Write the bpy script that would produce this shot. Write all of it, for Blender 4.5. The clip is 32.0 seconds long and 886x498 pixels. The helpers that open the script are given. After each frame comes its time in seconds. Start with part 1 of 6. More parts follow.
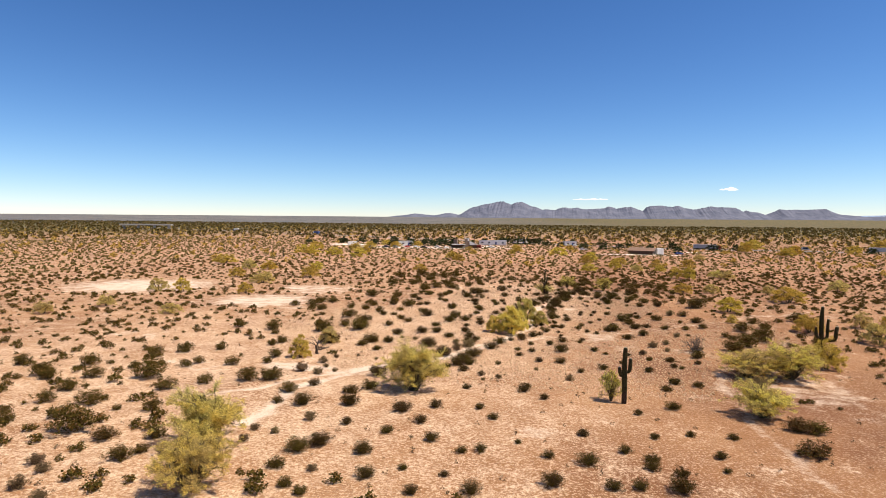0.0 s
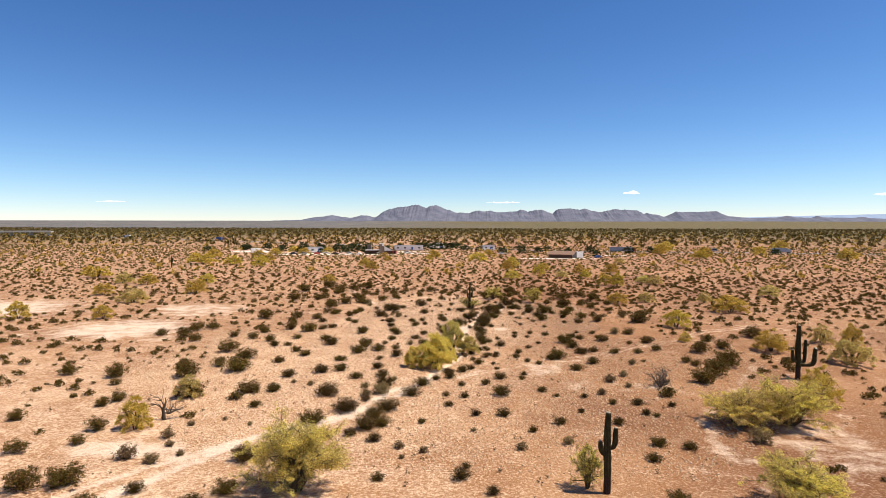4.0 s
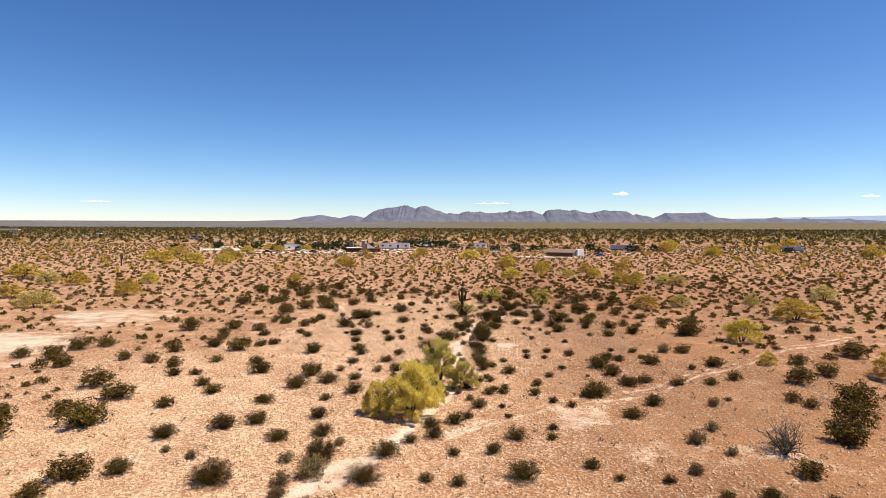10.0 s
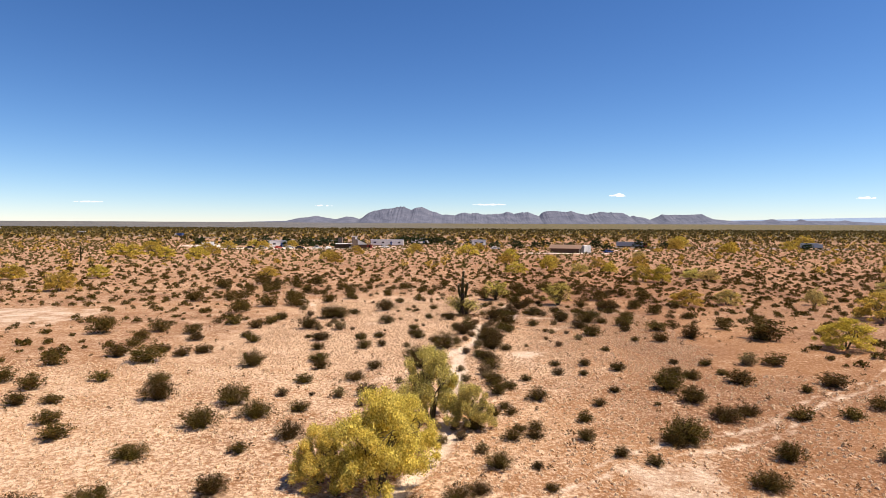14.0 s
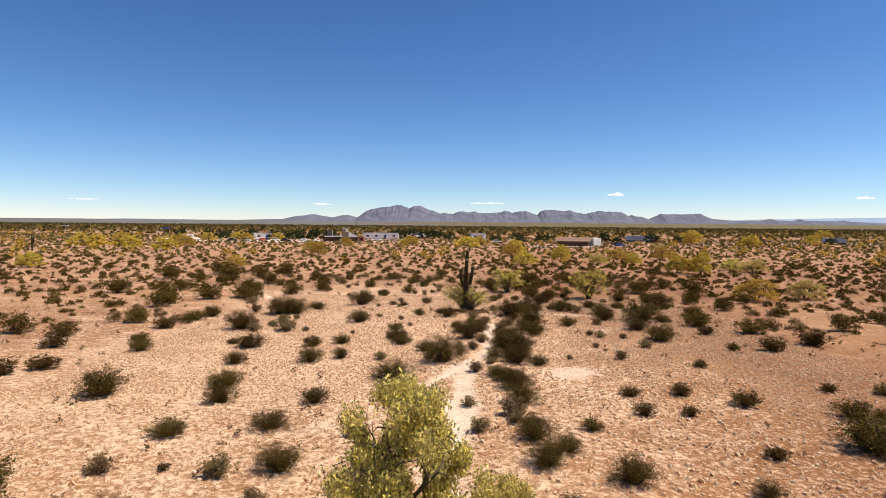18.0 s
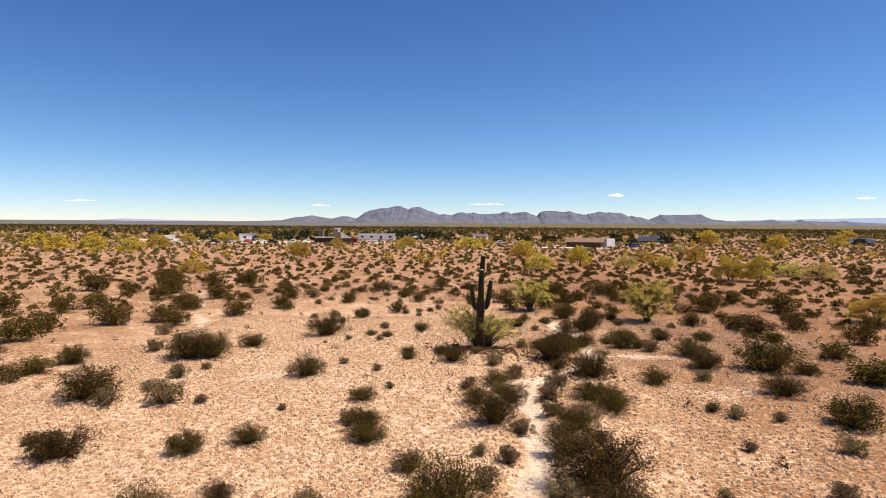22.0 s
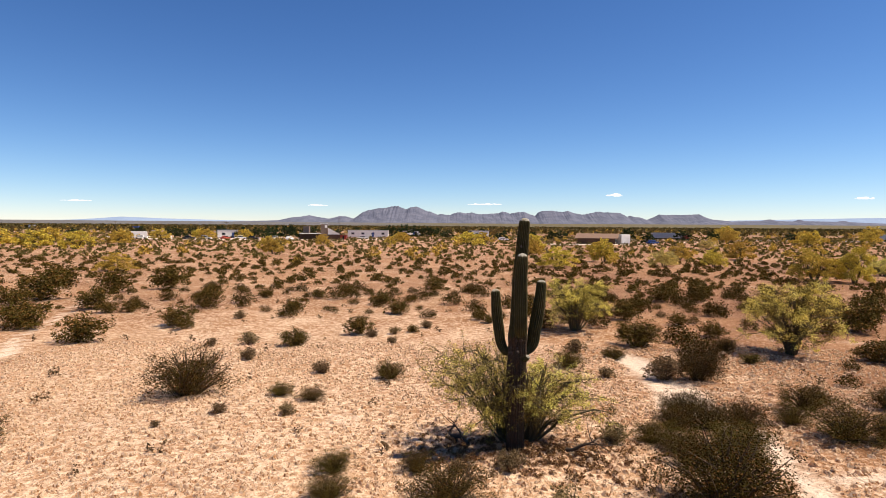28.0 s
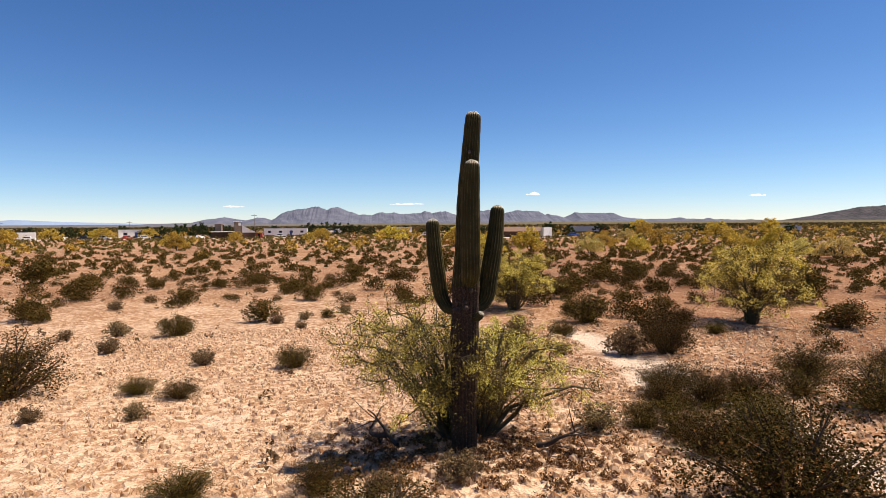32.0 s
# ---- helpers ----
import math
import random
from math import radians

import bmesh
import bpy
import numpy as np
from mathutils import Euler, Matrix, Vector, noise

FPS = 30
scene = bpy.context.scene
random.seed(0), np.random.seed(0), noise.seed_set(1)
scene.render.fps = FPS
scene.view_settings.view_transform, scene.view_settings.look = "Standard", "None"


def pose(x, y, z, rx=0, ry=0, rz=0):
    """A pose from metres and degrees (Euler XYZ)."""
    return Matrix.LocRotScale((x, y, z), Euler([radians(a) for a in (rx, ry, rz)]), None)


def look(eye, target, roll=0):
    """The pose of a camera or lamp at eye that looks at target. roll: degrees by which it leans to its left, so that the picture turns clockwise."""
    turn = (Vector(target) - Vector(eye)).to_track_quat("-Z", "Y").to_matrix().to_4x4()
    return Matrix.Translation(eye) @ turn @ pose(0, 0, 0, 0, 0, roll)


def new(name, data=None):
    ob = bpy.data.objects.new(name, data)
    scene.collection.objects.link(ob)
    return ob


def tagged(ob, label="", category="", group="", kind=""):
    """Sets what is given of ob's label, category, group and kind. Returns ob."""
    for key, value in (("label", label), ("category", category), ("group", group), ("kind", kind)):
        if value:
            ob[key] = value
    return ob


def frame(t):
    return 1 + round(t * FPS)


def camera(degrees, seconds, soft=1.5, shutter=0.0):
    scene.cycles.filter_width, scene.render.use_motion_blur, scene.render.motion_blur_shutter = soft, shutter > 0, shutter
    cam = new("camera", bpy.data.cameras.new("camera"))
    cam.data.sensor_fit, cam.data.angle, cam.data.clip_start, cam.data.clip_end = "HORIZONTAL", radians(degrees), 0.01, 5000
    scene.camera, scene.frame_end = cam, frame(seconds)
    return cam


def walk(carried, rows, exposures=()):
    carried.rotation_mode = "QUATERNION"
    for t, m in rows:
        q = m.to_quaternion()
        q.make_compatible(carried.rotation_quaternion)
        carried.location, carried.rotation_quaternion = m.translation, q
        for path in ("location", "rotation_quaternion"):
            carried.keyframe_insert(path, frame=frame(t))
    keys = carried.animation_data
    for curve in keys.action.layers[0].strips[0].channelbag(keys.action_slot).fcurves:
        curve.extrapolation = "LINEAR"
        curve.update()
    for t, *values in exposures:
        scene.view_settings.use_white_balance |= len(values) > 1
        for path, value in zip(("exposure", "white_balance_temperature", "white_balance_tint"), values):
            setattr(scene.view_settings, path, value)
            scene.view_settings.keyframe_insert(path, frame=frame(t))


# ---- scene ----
cam = camera(73.7, 32.0, 0.7)
PATH = [
    (0, (4.374, -149.338, 19.232), (3.976, -147.381, 19.123), 0.45),
    (0.5, (3.863, -146.92, 19.248), (3.48, -144.96, 19.143), 0.45),
    (1, (3.569, -144.466, 19.449), (3.215, -142.501, 19.343), 0.35),
    (1.5, (3.096, -142.024, 19.533), (2.782, -140.052, 19.43), 0.25),
    (2, (2.773, -139.509, 19.582), (2.534, -137.526, 19.48), 0.12),
    (2.5, (2.427, -136.928, 19.557), (2.264, -134.937, 19.458), 0.0),
    (3, (2.24, -134.306, 19.593), (2.106, -132.313, 19.495), -0.1),
    (3.5, (1.917, -131.768, 19.633), (1.794, -129.774, 19.536), 0.0),
    (5.5, (1.277, -121.92, 18.0), (1.174, -119.924, 17.905), 0.1),
    (6, (1.215, -119.861, 17.643), (1.115, -117.866, 17.548), 0.1),
    (6.5, (1.183, -117.673, 17.457), (1.087, -115.677, 17.363), 0.1),
    (7, (1.179, -115.239, 17.298), (1.084, -113.243, 17.205), 0.1),
    (7.5, (1.102, -112.829, 17.203), (1.011, -110.833, 17.111), 0.2),
    (8, (1.033, -110.46, 17.154), (0.943, -108.465, 17.061), 0.2),
    (8.5, (1.073, -108.169, 17.06), (0.986, -106.173, 16.969), 0.2),
    (9, (0.985, -105.745, 16.884), (0.901, -103.749, 16.793), 0.3),
    (9.5, (0.863, -103.187, 16.563), (0.782, -101.191, 16.473), 0.3),
    (10, (0.739, -100.832, 16.205), (0.659, -98.836, 16.113), 0.2),
    (10.5, (0.619, -98.523, 15.736), (0.54, -96.527, 15.644), 0.2),
    (11, (0.6, -95.909, 15.286), (0.526, -93.913, 15.191), 0.1),
    (11.5, (0.548, -92.829, 14.865), (0.476, -90.833, 14.771), 0.1),
    (12, (0.43, -89.769, 14.498), (0.358, -87.772, 14.407), 0.2),
    (12.5, (0.307, -86.867, 14.089), (0.236, -84.87, 14.001), 0.2),
    (13, (0.145, -84.322, 13.631), (0.077, -82.325, 13.543), 0.2),
    (13.5, (0.084, -81.984, 13.054), (0.017, -79.987, 12.967), 0.3),
    (14, (0.016, -79.558, 12.438), (-0.051, -77.561, 12.352), 0.3),
    (14.5, (-0.05, -77.157, 11.801), (-0.116, -75.16, 11.713), 0.3),
    (16.5, (-0.248, -67.019, 9.605), (-0.311, -65.022, 9.513), 0.3),
    (17, (-0.326, -64.078, 9.402), (-0.389, -62.081, 9.31), 0.4),
    (17.5, (-0.441, -61.032, 9.169), (-0.502, -59.035, 9.08), 0.5),
    (18, (-0.565, -58.013, 8.744), (-0.624, -56.016, 8.655), 0.5),
    (18.5, (-0.627, -55.342, 8.437), (-0.688, -53.345, 8.35), 0.4),
    (19, (-0.763, -52.808, 8.216), (-0.821, -50.811, 8.129), 0.5),
    (19.5, (-0.848, -50.324, 8.07), (-0.905, -48.327, 7.984), 0.5),
    (20, (-0.879, -47.713, 8.038), (-0.936, -45.716, 7.953), 0.4),
    (20.5, (-0.999, -45.038, 8.055), (-1.055, -43.04, 7.97), 0.5),
    (21, (-1.116, -42.323, 8.067), (-1.172, -40.326, 7.981), 0.5),
    (21.5, (-1.231, -39.892, 8.05), (-1.288, -37.895, 7.964), 0.5),
    (22, (-1.336, -37.693, 8.058), (-1.393, -35.695, 7.973), 0.4),
    (22.5, (-1.355, -35.437, 7.899), (-1.412, -33.439, 7.815), 0.4),
    (23, (-1.32, -33.257, 7.545), (-1.377, -31.259, 7.46), 0.4),
    (23.5, (-1.218, -31.357, 7.229), (-1.275, -29.359, 7.147), 0.4),
    (24, (-1.157, -30.16, 6.919), (-1.211, -28.163, 6.839), 0.5),
    (24.5, (-1.065, -29.76, 6.424), (-1.119, -27.762, 6.345), 0.5),
    (26.5, (-1.289, -24.388, 5.788), (-1.34, -22.39, 5.706), 0.4),
    (27, (-1.343, -21.547, 5.818), (-1.394, -19.549, 5.737), 0.3),
    (27.5, (-1.432, -18.418, 5.843), (-1.484, -16.42, 5.761), 0.4),
    (28, (-1.542, -15.339, 5.956), (-1.592, -13.342, 5.872), 0.4),
    (28.5, (-1.678, -12.842, 5.778), (-1.725, -10.845, 5.695), 0.4),
    (29, (-1.667, -11.424, 5.441), (-1.714, -9.426, 5.359), 0.4),
    (29.5, (-1.631, -10.932, 5.067), (-1.676, -8.934, 4.985), 0.4),
    (30, (-1.551, -10.695, 4.602), (-1.597, -8.697, 4.52), 0.4),
    (30.5, (-1.452, -10.563, 4.281), (-1.498, -8.565, 4.199), 0.4),
    (31, (-1.469, -10.572, 4.136), (-1.513, -8.574, 4.054), 0.3),
    (31.5, (-1.437, -10.602, 4.161), (-1.444, -8.604, 4.078), 0.2),
    (32, (-1.481, -10.544, 4.165), (-1.271, -8.556, 4.081), -0.4),
]
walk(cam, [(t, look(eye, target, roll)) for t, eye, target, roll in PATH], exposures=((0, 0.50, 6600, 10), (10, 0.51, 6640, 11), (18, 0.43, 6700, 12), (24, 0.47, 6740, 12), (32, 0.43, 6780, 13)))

# ---------------------------------------------------------------- daylight
SUN_ELEVATION, SUN_AZIMUTH = 62.0, 88.0      # azimuth counted from +y towards +x


def sun_way():
    e, a = radians(SUN_ELEVATION), radians(SUN_AZIMUTH)
    return Vector((math.cos(e) * math.sin(a), math.cos(e) * math.cos(a), math.sin(e)))


def maths(ns, ls, op, a, b=0.0, clamp=False):
    n = ns.new("ShaderNodeMath")
    n.operation, n.use_clamp = op, clamp
    for sock, v in zip(n.inputs, (a, b)):
        if isinstance(v, bpy.types.NodeSocket):
            ls.new(v, sock)
        else:
            sock.default_value = v
    return n.outputs[0]


world = bpy.data.worlds.new("desert_sky")
scene.world = world
world.use_nodes = True
wt = world.node_tree
wt.nodes.clear()
sky = wt.nodes.new("ShaderNodeTexSky")
sky.sky_type = "NISHITA"
sky.sun_disc = False
sky.sun_elevation, sky.sun_rotation = radians(SUN_ELEVATION), radians(SUN_AZIMUTH)
sky.altitude, sky.air_density, sky.dust_density, sky.ozone_density = 600, 0.8, 0.0, 1.6
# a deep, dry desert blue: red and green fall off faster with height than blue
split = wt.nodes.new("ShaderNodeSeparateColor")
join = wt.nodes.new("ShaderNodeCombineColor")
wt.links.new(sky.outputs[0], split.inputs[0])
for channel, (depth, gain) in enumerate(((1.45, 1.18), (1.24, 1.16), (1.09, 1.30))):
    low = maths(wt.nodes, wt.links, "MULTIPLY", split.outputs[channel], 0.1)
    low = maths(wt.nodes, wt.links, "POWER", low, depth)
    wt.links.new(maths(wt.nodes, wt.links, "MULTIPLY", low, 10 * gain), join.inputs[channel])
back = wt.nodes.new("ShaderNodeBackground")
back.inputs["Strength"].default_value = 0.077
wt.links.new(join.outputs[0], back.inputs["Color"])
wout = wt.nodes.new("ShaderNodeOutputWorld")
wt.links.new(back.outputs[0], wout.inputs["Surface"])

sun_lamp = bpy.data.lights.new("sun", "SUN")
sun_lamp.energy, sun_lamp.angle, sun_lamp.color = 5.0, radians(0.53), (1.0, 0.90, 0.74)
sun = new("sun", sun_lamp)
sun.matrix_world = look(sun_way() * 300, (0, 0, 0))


# ---------------------------------------------------------------- materials
def material(name):
    m = bpy.data.materials.new(name)
    m.use_nodes = True
    m.node_tree.nodes.clear()
    return m, m.node_tree.nodes, m.node_tree.links


def node(ns, kind, **values):
    n = ns.new(kind)
    for key, value in values.items():
        n.inputs[key].default_value = value
    return n


def ramp(ns, stops, mode="LINEAR"):
    n = ns.new("ShaderNodeValToRGB")
    n.color_ramp.interpolation = mode
    els = n.color_ramp.elements
    while len(els) < len(stops):
        els.new(0.5)
    for e, (at, c) in zip(els, stops):
        e.position = at
        e.color = (*c, 1) if len(c) == 3 else c
    return n


def noise_tex(ns, ls, vec, scale, detail=4.0, rough=0.55):
    n = node(ns, "ShaderNodeTexNoise", Scale=scale, Detail=detail, Roughness=rough)
    ls.new(vec, n.inputs["Vector"])
    return n.outputs["Fac"]


def blend(ns, ls, fac, a, b, mode="MIX"):
    n = ns.new("ShaderNodeMix")
    n.data_type, n.blend_type = "RGBA", mode
    for sock, v in ((n.inputs[0], fac), (n.inputs[6], a), (n.inputs[7], b)):
        if isinstance(v, bpy.types.NodeSocket):
            ls.new(v, sock)
        elif isinstance(v, (int, float)):
            sock.default_value = v
        else:
            sock.default_value = (*v, 1)
    return n.outputs[2]


def spread(ns, ls, v, lo, hi):
    n = ns.new("ShaderNodeMapRange")
    n.inputs["From Min"].default_value, n.inputs["From Max"].default_value = lo, hi
    ls.new(v, n.inputs["Value"])
    return n.outputs[0]


def finish(m, ns, ls, colour, rough=0.85, bump=None, strength=0.4, distance=0.05, through_light=0.0, metallic=0.0, specular=0.25):
    p = node(ns, "ShaderNodeBsdfPrincipled", Roughness=rough, Metallic=metallic)
    p.inputs["Specular IOR Level"].default_value = specular
    if isinstance(colour, bpy.types.NodeSocket):
        ls.new(colour, p.inputs["Base Color"])
    else:
        p.inputs["Base Color"].default_value = (*colour, 1)
    if bump is not None:
        b = node(ns, "ShaderNodeBump", Strength=strength, Distance=distance)
        ls.new(bump, b.inputs["Height"])
        ls.new(b.outputs[0], p.inputs["Normal"])
    out = ns.new("ShaderNodeOutputMaterial")
    shader = p.outputs[0]
    if through_light:
        t = ns.new("ShaderNodeBsdfTranslucent")
        if isinstance(colour, bpy.types.NodeSocket):
            ls.new(colour, t.inputs["Color"])
        else:
            t.inputs["Color"].default_value = (*colour, 1)
        mix = ns.new("ShaderNodeMixShader")
        mix.inputs[0].default_value = through_light
        ls.new(p.outputs[0], mix.inputs[1])
        ls.new(t.outputs[0], mix.inputs[2])
        shader = mix.outputs[0]
    ls.new(shader, out.inputs["Surface"])
    return m


def ground_material():
    m, ns, ls = material("desert_soil")
    pos = ns.new("ShaderNodeNewGeometry").outputs["Position"]
    sand = ns.new("ShaderNodeAttribute")
    sand.attribute_name = "sand"
    field = ns.new("ShaderNodeAttribute")
    field.attribute_name = "grass_field"
    far = ns.new("ShaderNodeAttribute")
    far.attribute_name = "far_land"
    big = noise_tex(ns, ls, pos, 0.045, 5, 0.6)
    mid = noise_tex(ns, ls, pos, 0.35, 5, 0.65)
    fine = noise_tex(ns, ls, pos, 3.2, 4, 0.7)
    grit = noise_tex(ns, ls, pos, 14.0, 3, 0.7)
    soil = ramp(ns, [(0.28, (0.19, 0.080, 0.034)), (0.5, (0.295, 0.140, 0.060)), (0.72, (0.42, 0.232, 0.117))])
    ls.new(maths(ns, ls, "ADD", big, maths(ns, ls, "MULTIPLY", field.outputs["Fac"], 0.15)), soil.inputs[0])
    straw = ramp(ns, [(0.34, (0.50, 0.315, 0.19)), (0.66, (0.82, 0.60, 0.425))])
    ls.new(grit, straw.inputs[0])
    # dry grass litter stands in mottled clumps on the red soil
    litter = maths(ns, ls, "ADD", maths(ns, ls, "MULTIPLY", mid, 0.55), maths(ns, ls, "MULTIPLY", fine, 0.65))
    cover = spread(ns, ls, maths(ns, ls, "ADD", litter, maths(ns, ls, "MULTIPLY", field.outputs["Fac"], 0.11)), 0.57, 0.74)
    # each tuft is a pale dome with bare soil round it
    clump = noise_tex(ns, ls, pos, 3.6, 3, 0.65)
    dome = spread(ns, ls, clump, 0.44, 0.55)
    cover = maths(ns, ls, "MULTIPLY", cover, maths(ns, ls, "ADD", maths(ns, ls, "MULTIPLY", dome, 0.85), 0.25), True)
    colour = blend(ns, ls, cover, soil.outputs[0], straw.outputs[0])
    # soil between the tufts is darkened, which paints in their small shadows
    gaps = maths(ns, ls, "MULTIPLY", spread(ns, ls, clump, 0.41, 0.32), 0.7)
    colour = blend(ns, ls, gaps, colour, (0.20, 0.085, 0.04))
    specks = maths(ns, ls, "MULTIPLY", spread(ns, ls, noise_tex(ns, ls, pos, 4.6, 3, 0.7), 0.53, 0.59), 0.78)
    specks = maths(ns, ls, "MULTIPLY", specks, maths(ns, ls, "ADD", maths(ns, ls, "MULTIPLY", field.outputs["Fac"], 0.5), 0.78), True)
    colour = blend(ns, ls, specks, colour, straw.outputs[0])
    pale = ramp(ns, [(0.25, (0.60, 0.445, 0.325)), (0.75, (0.80, 0.645, 0.51))])
    ls.new(grit, pale.inputs[0])
    edge = maths(ns, ls, "ADD", sand.outputs["Fac"], maths(ns, ls, "MULTIPLY", maths(ns, ls, "SUBTRACT", mid, 0.5), 1.9))
    edge = maths(ns, ls, "ADD", edge, maths(ns, ls, "MULTIPLY", maths(ns, ls, "SUBTRACT", fine, 0.5), 0.7))
    edge = spread(ns, ls, edge, 0.28, 0.95)
    colour = blend(ns, ls, edge, colour, pale.outputs[0])
    # dark specks paint in the tiny shadows between the lumps
    shade_specks = maths(ns, ls, "MULTIPLY", spread(ns, ls, noise_tex(ns, ls, pos, 7.0, 3, 0.7), 0.60, 0.67), 0.5)
    colour = blend(ns, ls, shade_specks, colour, (0.13, 0.072, 0.045))
    # far scrub, and farmland with the blue-grey of haze painted into its colour
    stretch = node(ns, "ShaderNodeMapping")
    stretch.inputs["Scale"].default_value = (0.35, 1.0, 1.0)
    ls.new(pos, stretch.inputs["Vector"])
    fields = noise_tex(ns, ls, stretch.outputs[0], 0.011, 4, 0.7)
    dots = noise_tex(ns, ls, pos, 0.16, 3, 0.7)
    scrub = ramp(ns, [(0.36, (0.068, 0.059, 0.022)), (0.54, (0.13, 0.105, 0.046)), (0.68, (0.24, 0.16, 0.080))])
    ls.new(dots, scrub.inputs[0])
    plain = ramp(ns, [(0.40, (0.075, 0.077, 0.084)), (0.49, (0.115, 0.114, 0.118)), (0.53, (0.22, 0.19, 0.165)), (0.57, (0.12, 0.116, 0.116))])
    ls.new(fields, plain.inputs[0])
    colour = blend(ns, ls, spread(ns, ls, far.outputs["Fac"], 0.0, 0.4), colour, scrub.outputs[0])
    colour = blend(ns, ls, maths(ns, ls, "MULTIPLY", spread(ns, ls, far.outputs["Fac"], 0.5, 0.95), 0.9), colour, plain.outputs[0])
    relief = maths(ns, ls, "ADD", maths(ns, ls, "MULTIPLY", fine, 0.6), maths(ns, ls, "MULTIPLY", grit, 0.35))
    relief = maths(ns, ls, "ADD", relief, maths(ns, ls, "MULTIPLY", dome, 0.35))
    return finish(m, ns, ls, colour, 0.95, relief, 0.8, 0.16)


def leaf_material(name, dark, light, tip, tip_share, through_light=0.25, vary=0.25):
    """Leaves that differ from sprig to sprig and from plant to plant."""
    m, ns, ls = material(name)
    island = ns.new("ShaderNodeNewGeometry").outputs["Random Per Island"]
    plant = ns.new("ShaderNodeObjectInfo").outputs["Random"]
    c = blend(ns, ls, island, dark, light)
    flowers = spread(ns, ls, maths(ns, ls, "FRACT", maths(ns, ls, "MULTIPLY", island, 7.31)), 1.0 - tip_share - 0.02, 1.0 - tip_share + 0.02)
    c = blend(ns, ls, flowers, c, tip)
    hue = node(ns, "ShaderNodeHueSaturation")
    ls.new(spread2(ns, ls, plant, 0.485, 0.515), hue.inputs["Hue"])
    ls.new(spread2(ns, ls, plant, 1 - vary, 1 + vary), hue.inputs["Value"])
    ls.new(c, hue.inputs["Color"])
    return finish(m, ns, ls, hue.outputs[0], 0.8, through_light=through_light, specular=0.08)


def spread2(ns, ls, v, lo, hi):
    n = ns.new("ShaderNodeMapRange")
    n.inputs["To Min"].default_value, n.inputs["To Max"].default_value = lo, hi
    ls.new(v, n.inputs["Value"])
    return n.outputs[0]


def mottled(name, a, b, scale=4.0, rough=0.8, bump=0.3, distance=0.02, metallic=0.0):
    m, ns, ls = material(name)
    co = ns.new("ShaderNodeTexCoord").outputs["Object"]
    n1 = noise_tex(ns, ls, co, scale, 5, 0.65)
    n2 = noise_tex(ns, ls, co, scale * 6, 3, 0.6)
    both = maths(ns, ls, "ADD", maths(ns, ls, "MULTIPLY", n1, 0.65), maths(ns, ls, "MULTIPLY", n2, 0.35))
    c = blend(ns, ls, spread(ns, ls, both, 0.35, 0.65), a, b)
    return finish(m, ns, ls, c, rough, both, bump, distance, metallic=metallic)


def saguaro_material():
    m, ns, ls = material("saguaro_skin")
    co = ns.new("ShaderNodeTexCoord").outputs["Object"]
    rib = ns.new("ShaderNodeAttribute")
    rib.attribute_name = "rib"
    cork = ns.new("ShaderNodeAttribute")
    cork.attribute_name = "cork"
    n1 = noise_tex(ns, ls, co, 2.5, 5, 0.6)
    n2 = noise_tex(ns, ls, co, 30.0, 3, 0.6)
    skin = ramp(ns, [(0.3, (0.027, 0.025, 0.009)), (0.7, (0.066, 0.058, 0.021))])
    ls.new(n1, skin.inputs[0])
    spines = maths(ns, ls, "MULTIPLY", spread(ns, ls, rib.outputs["Fac"], 0.85, 1.0), spread(ns, ls, n2, 0.4, 0.6))
    c = blend(ns, ls, spines, skin.outputs[0], (0.20, 0.165, 0.10))
    # pale spines at the stem tips, whitened further to paint in sunlight
    c = blend(ns, ls, spread(ns, ls, rib.outputs["Fac"], 1.05, 1.4), c, (0.62, 0.57, 0.47))
    bark = ramp(ns, [(0.35, (0.030, 0.019, 0.012)), (0.6, (0.075, 0.050, 0.033)), (0.75, (0.24, 0.19, 0.14))])
    ls.new(n2, bark.inputs[0])
    rough_mask = maths(ns, ls, "ADD", cork.outputs["Fac"], maths(ns, ls, "MULTIPLY", maths(ns, ls, "SUBTRACT", n1, 0.5), 1.2))
    c = blend(ns, ls, spread(ns, ls, rough_mask, 0.4, 0.6), c, bark.outputs[0])
    return finish(m, ns, ls, c, 0.7, n2, 0.5, 0.02, specular=0.12)


SOIL = ground_material()
CREOSOTE_LEAF = leaf_material("creosote_leaf", (0.027, 0.0205, 0.003), (0.074, 0.054, 0.008), (0.140, 0.068, 0.016), 0.2, 0.14)
# lighter, browner creosote leaf for bushes off the line of flight
CREOSOTE_PALER = leaf_material("paler_creosote_leaf", (0.038, 0.028, 0.005), (0.094, 0.068, 0.012), (0.18, 0.092, 0.025), 0.26, 0.16)
BURSAGE_LEAF = leaf_material("bursage_leaf", (0.12, 0.083, 0.04), (0.20, 0.143, 0.07), (0.26, 0.17, 0.085), 0.3)
PALO_LEAF = leaf_material("palo_verde_leaf", (0.26, 0.185, 0.036), (0.53, 0.385, 0.072), (0.76, 0.56, 0.10), 0.42, 0.42, 0.12)
NEAR_PALO = leaf_material("blooming_palo_verde_leaf", (0.38, 0.305, 0.060), (0.74, 0.60, 0.135), (0.96, 0.82, 0.22), 0.45, 0.5, 0.05)
PALO_GREEN = leaf_material("palo_verde_green_leaf", (0.28, 0.221, 0.080), (0.57, 0.452, 0.165), (0.84, 0.675, 0.21), 0.36, 0.5, 0.06)
AIRY_LEAF = leaf_material("airy_palo_verde_leaf", (0.10, 0.074, 0.021), (0.25, 0.185, 0.050), (0.52, 0.39, 0.08), 0.2, 0.4)
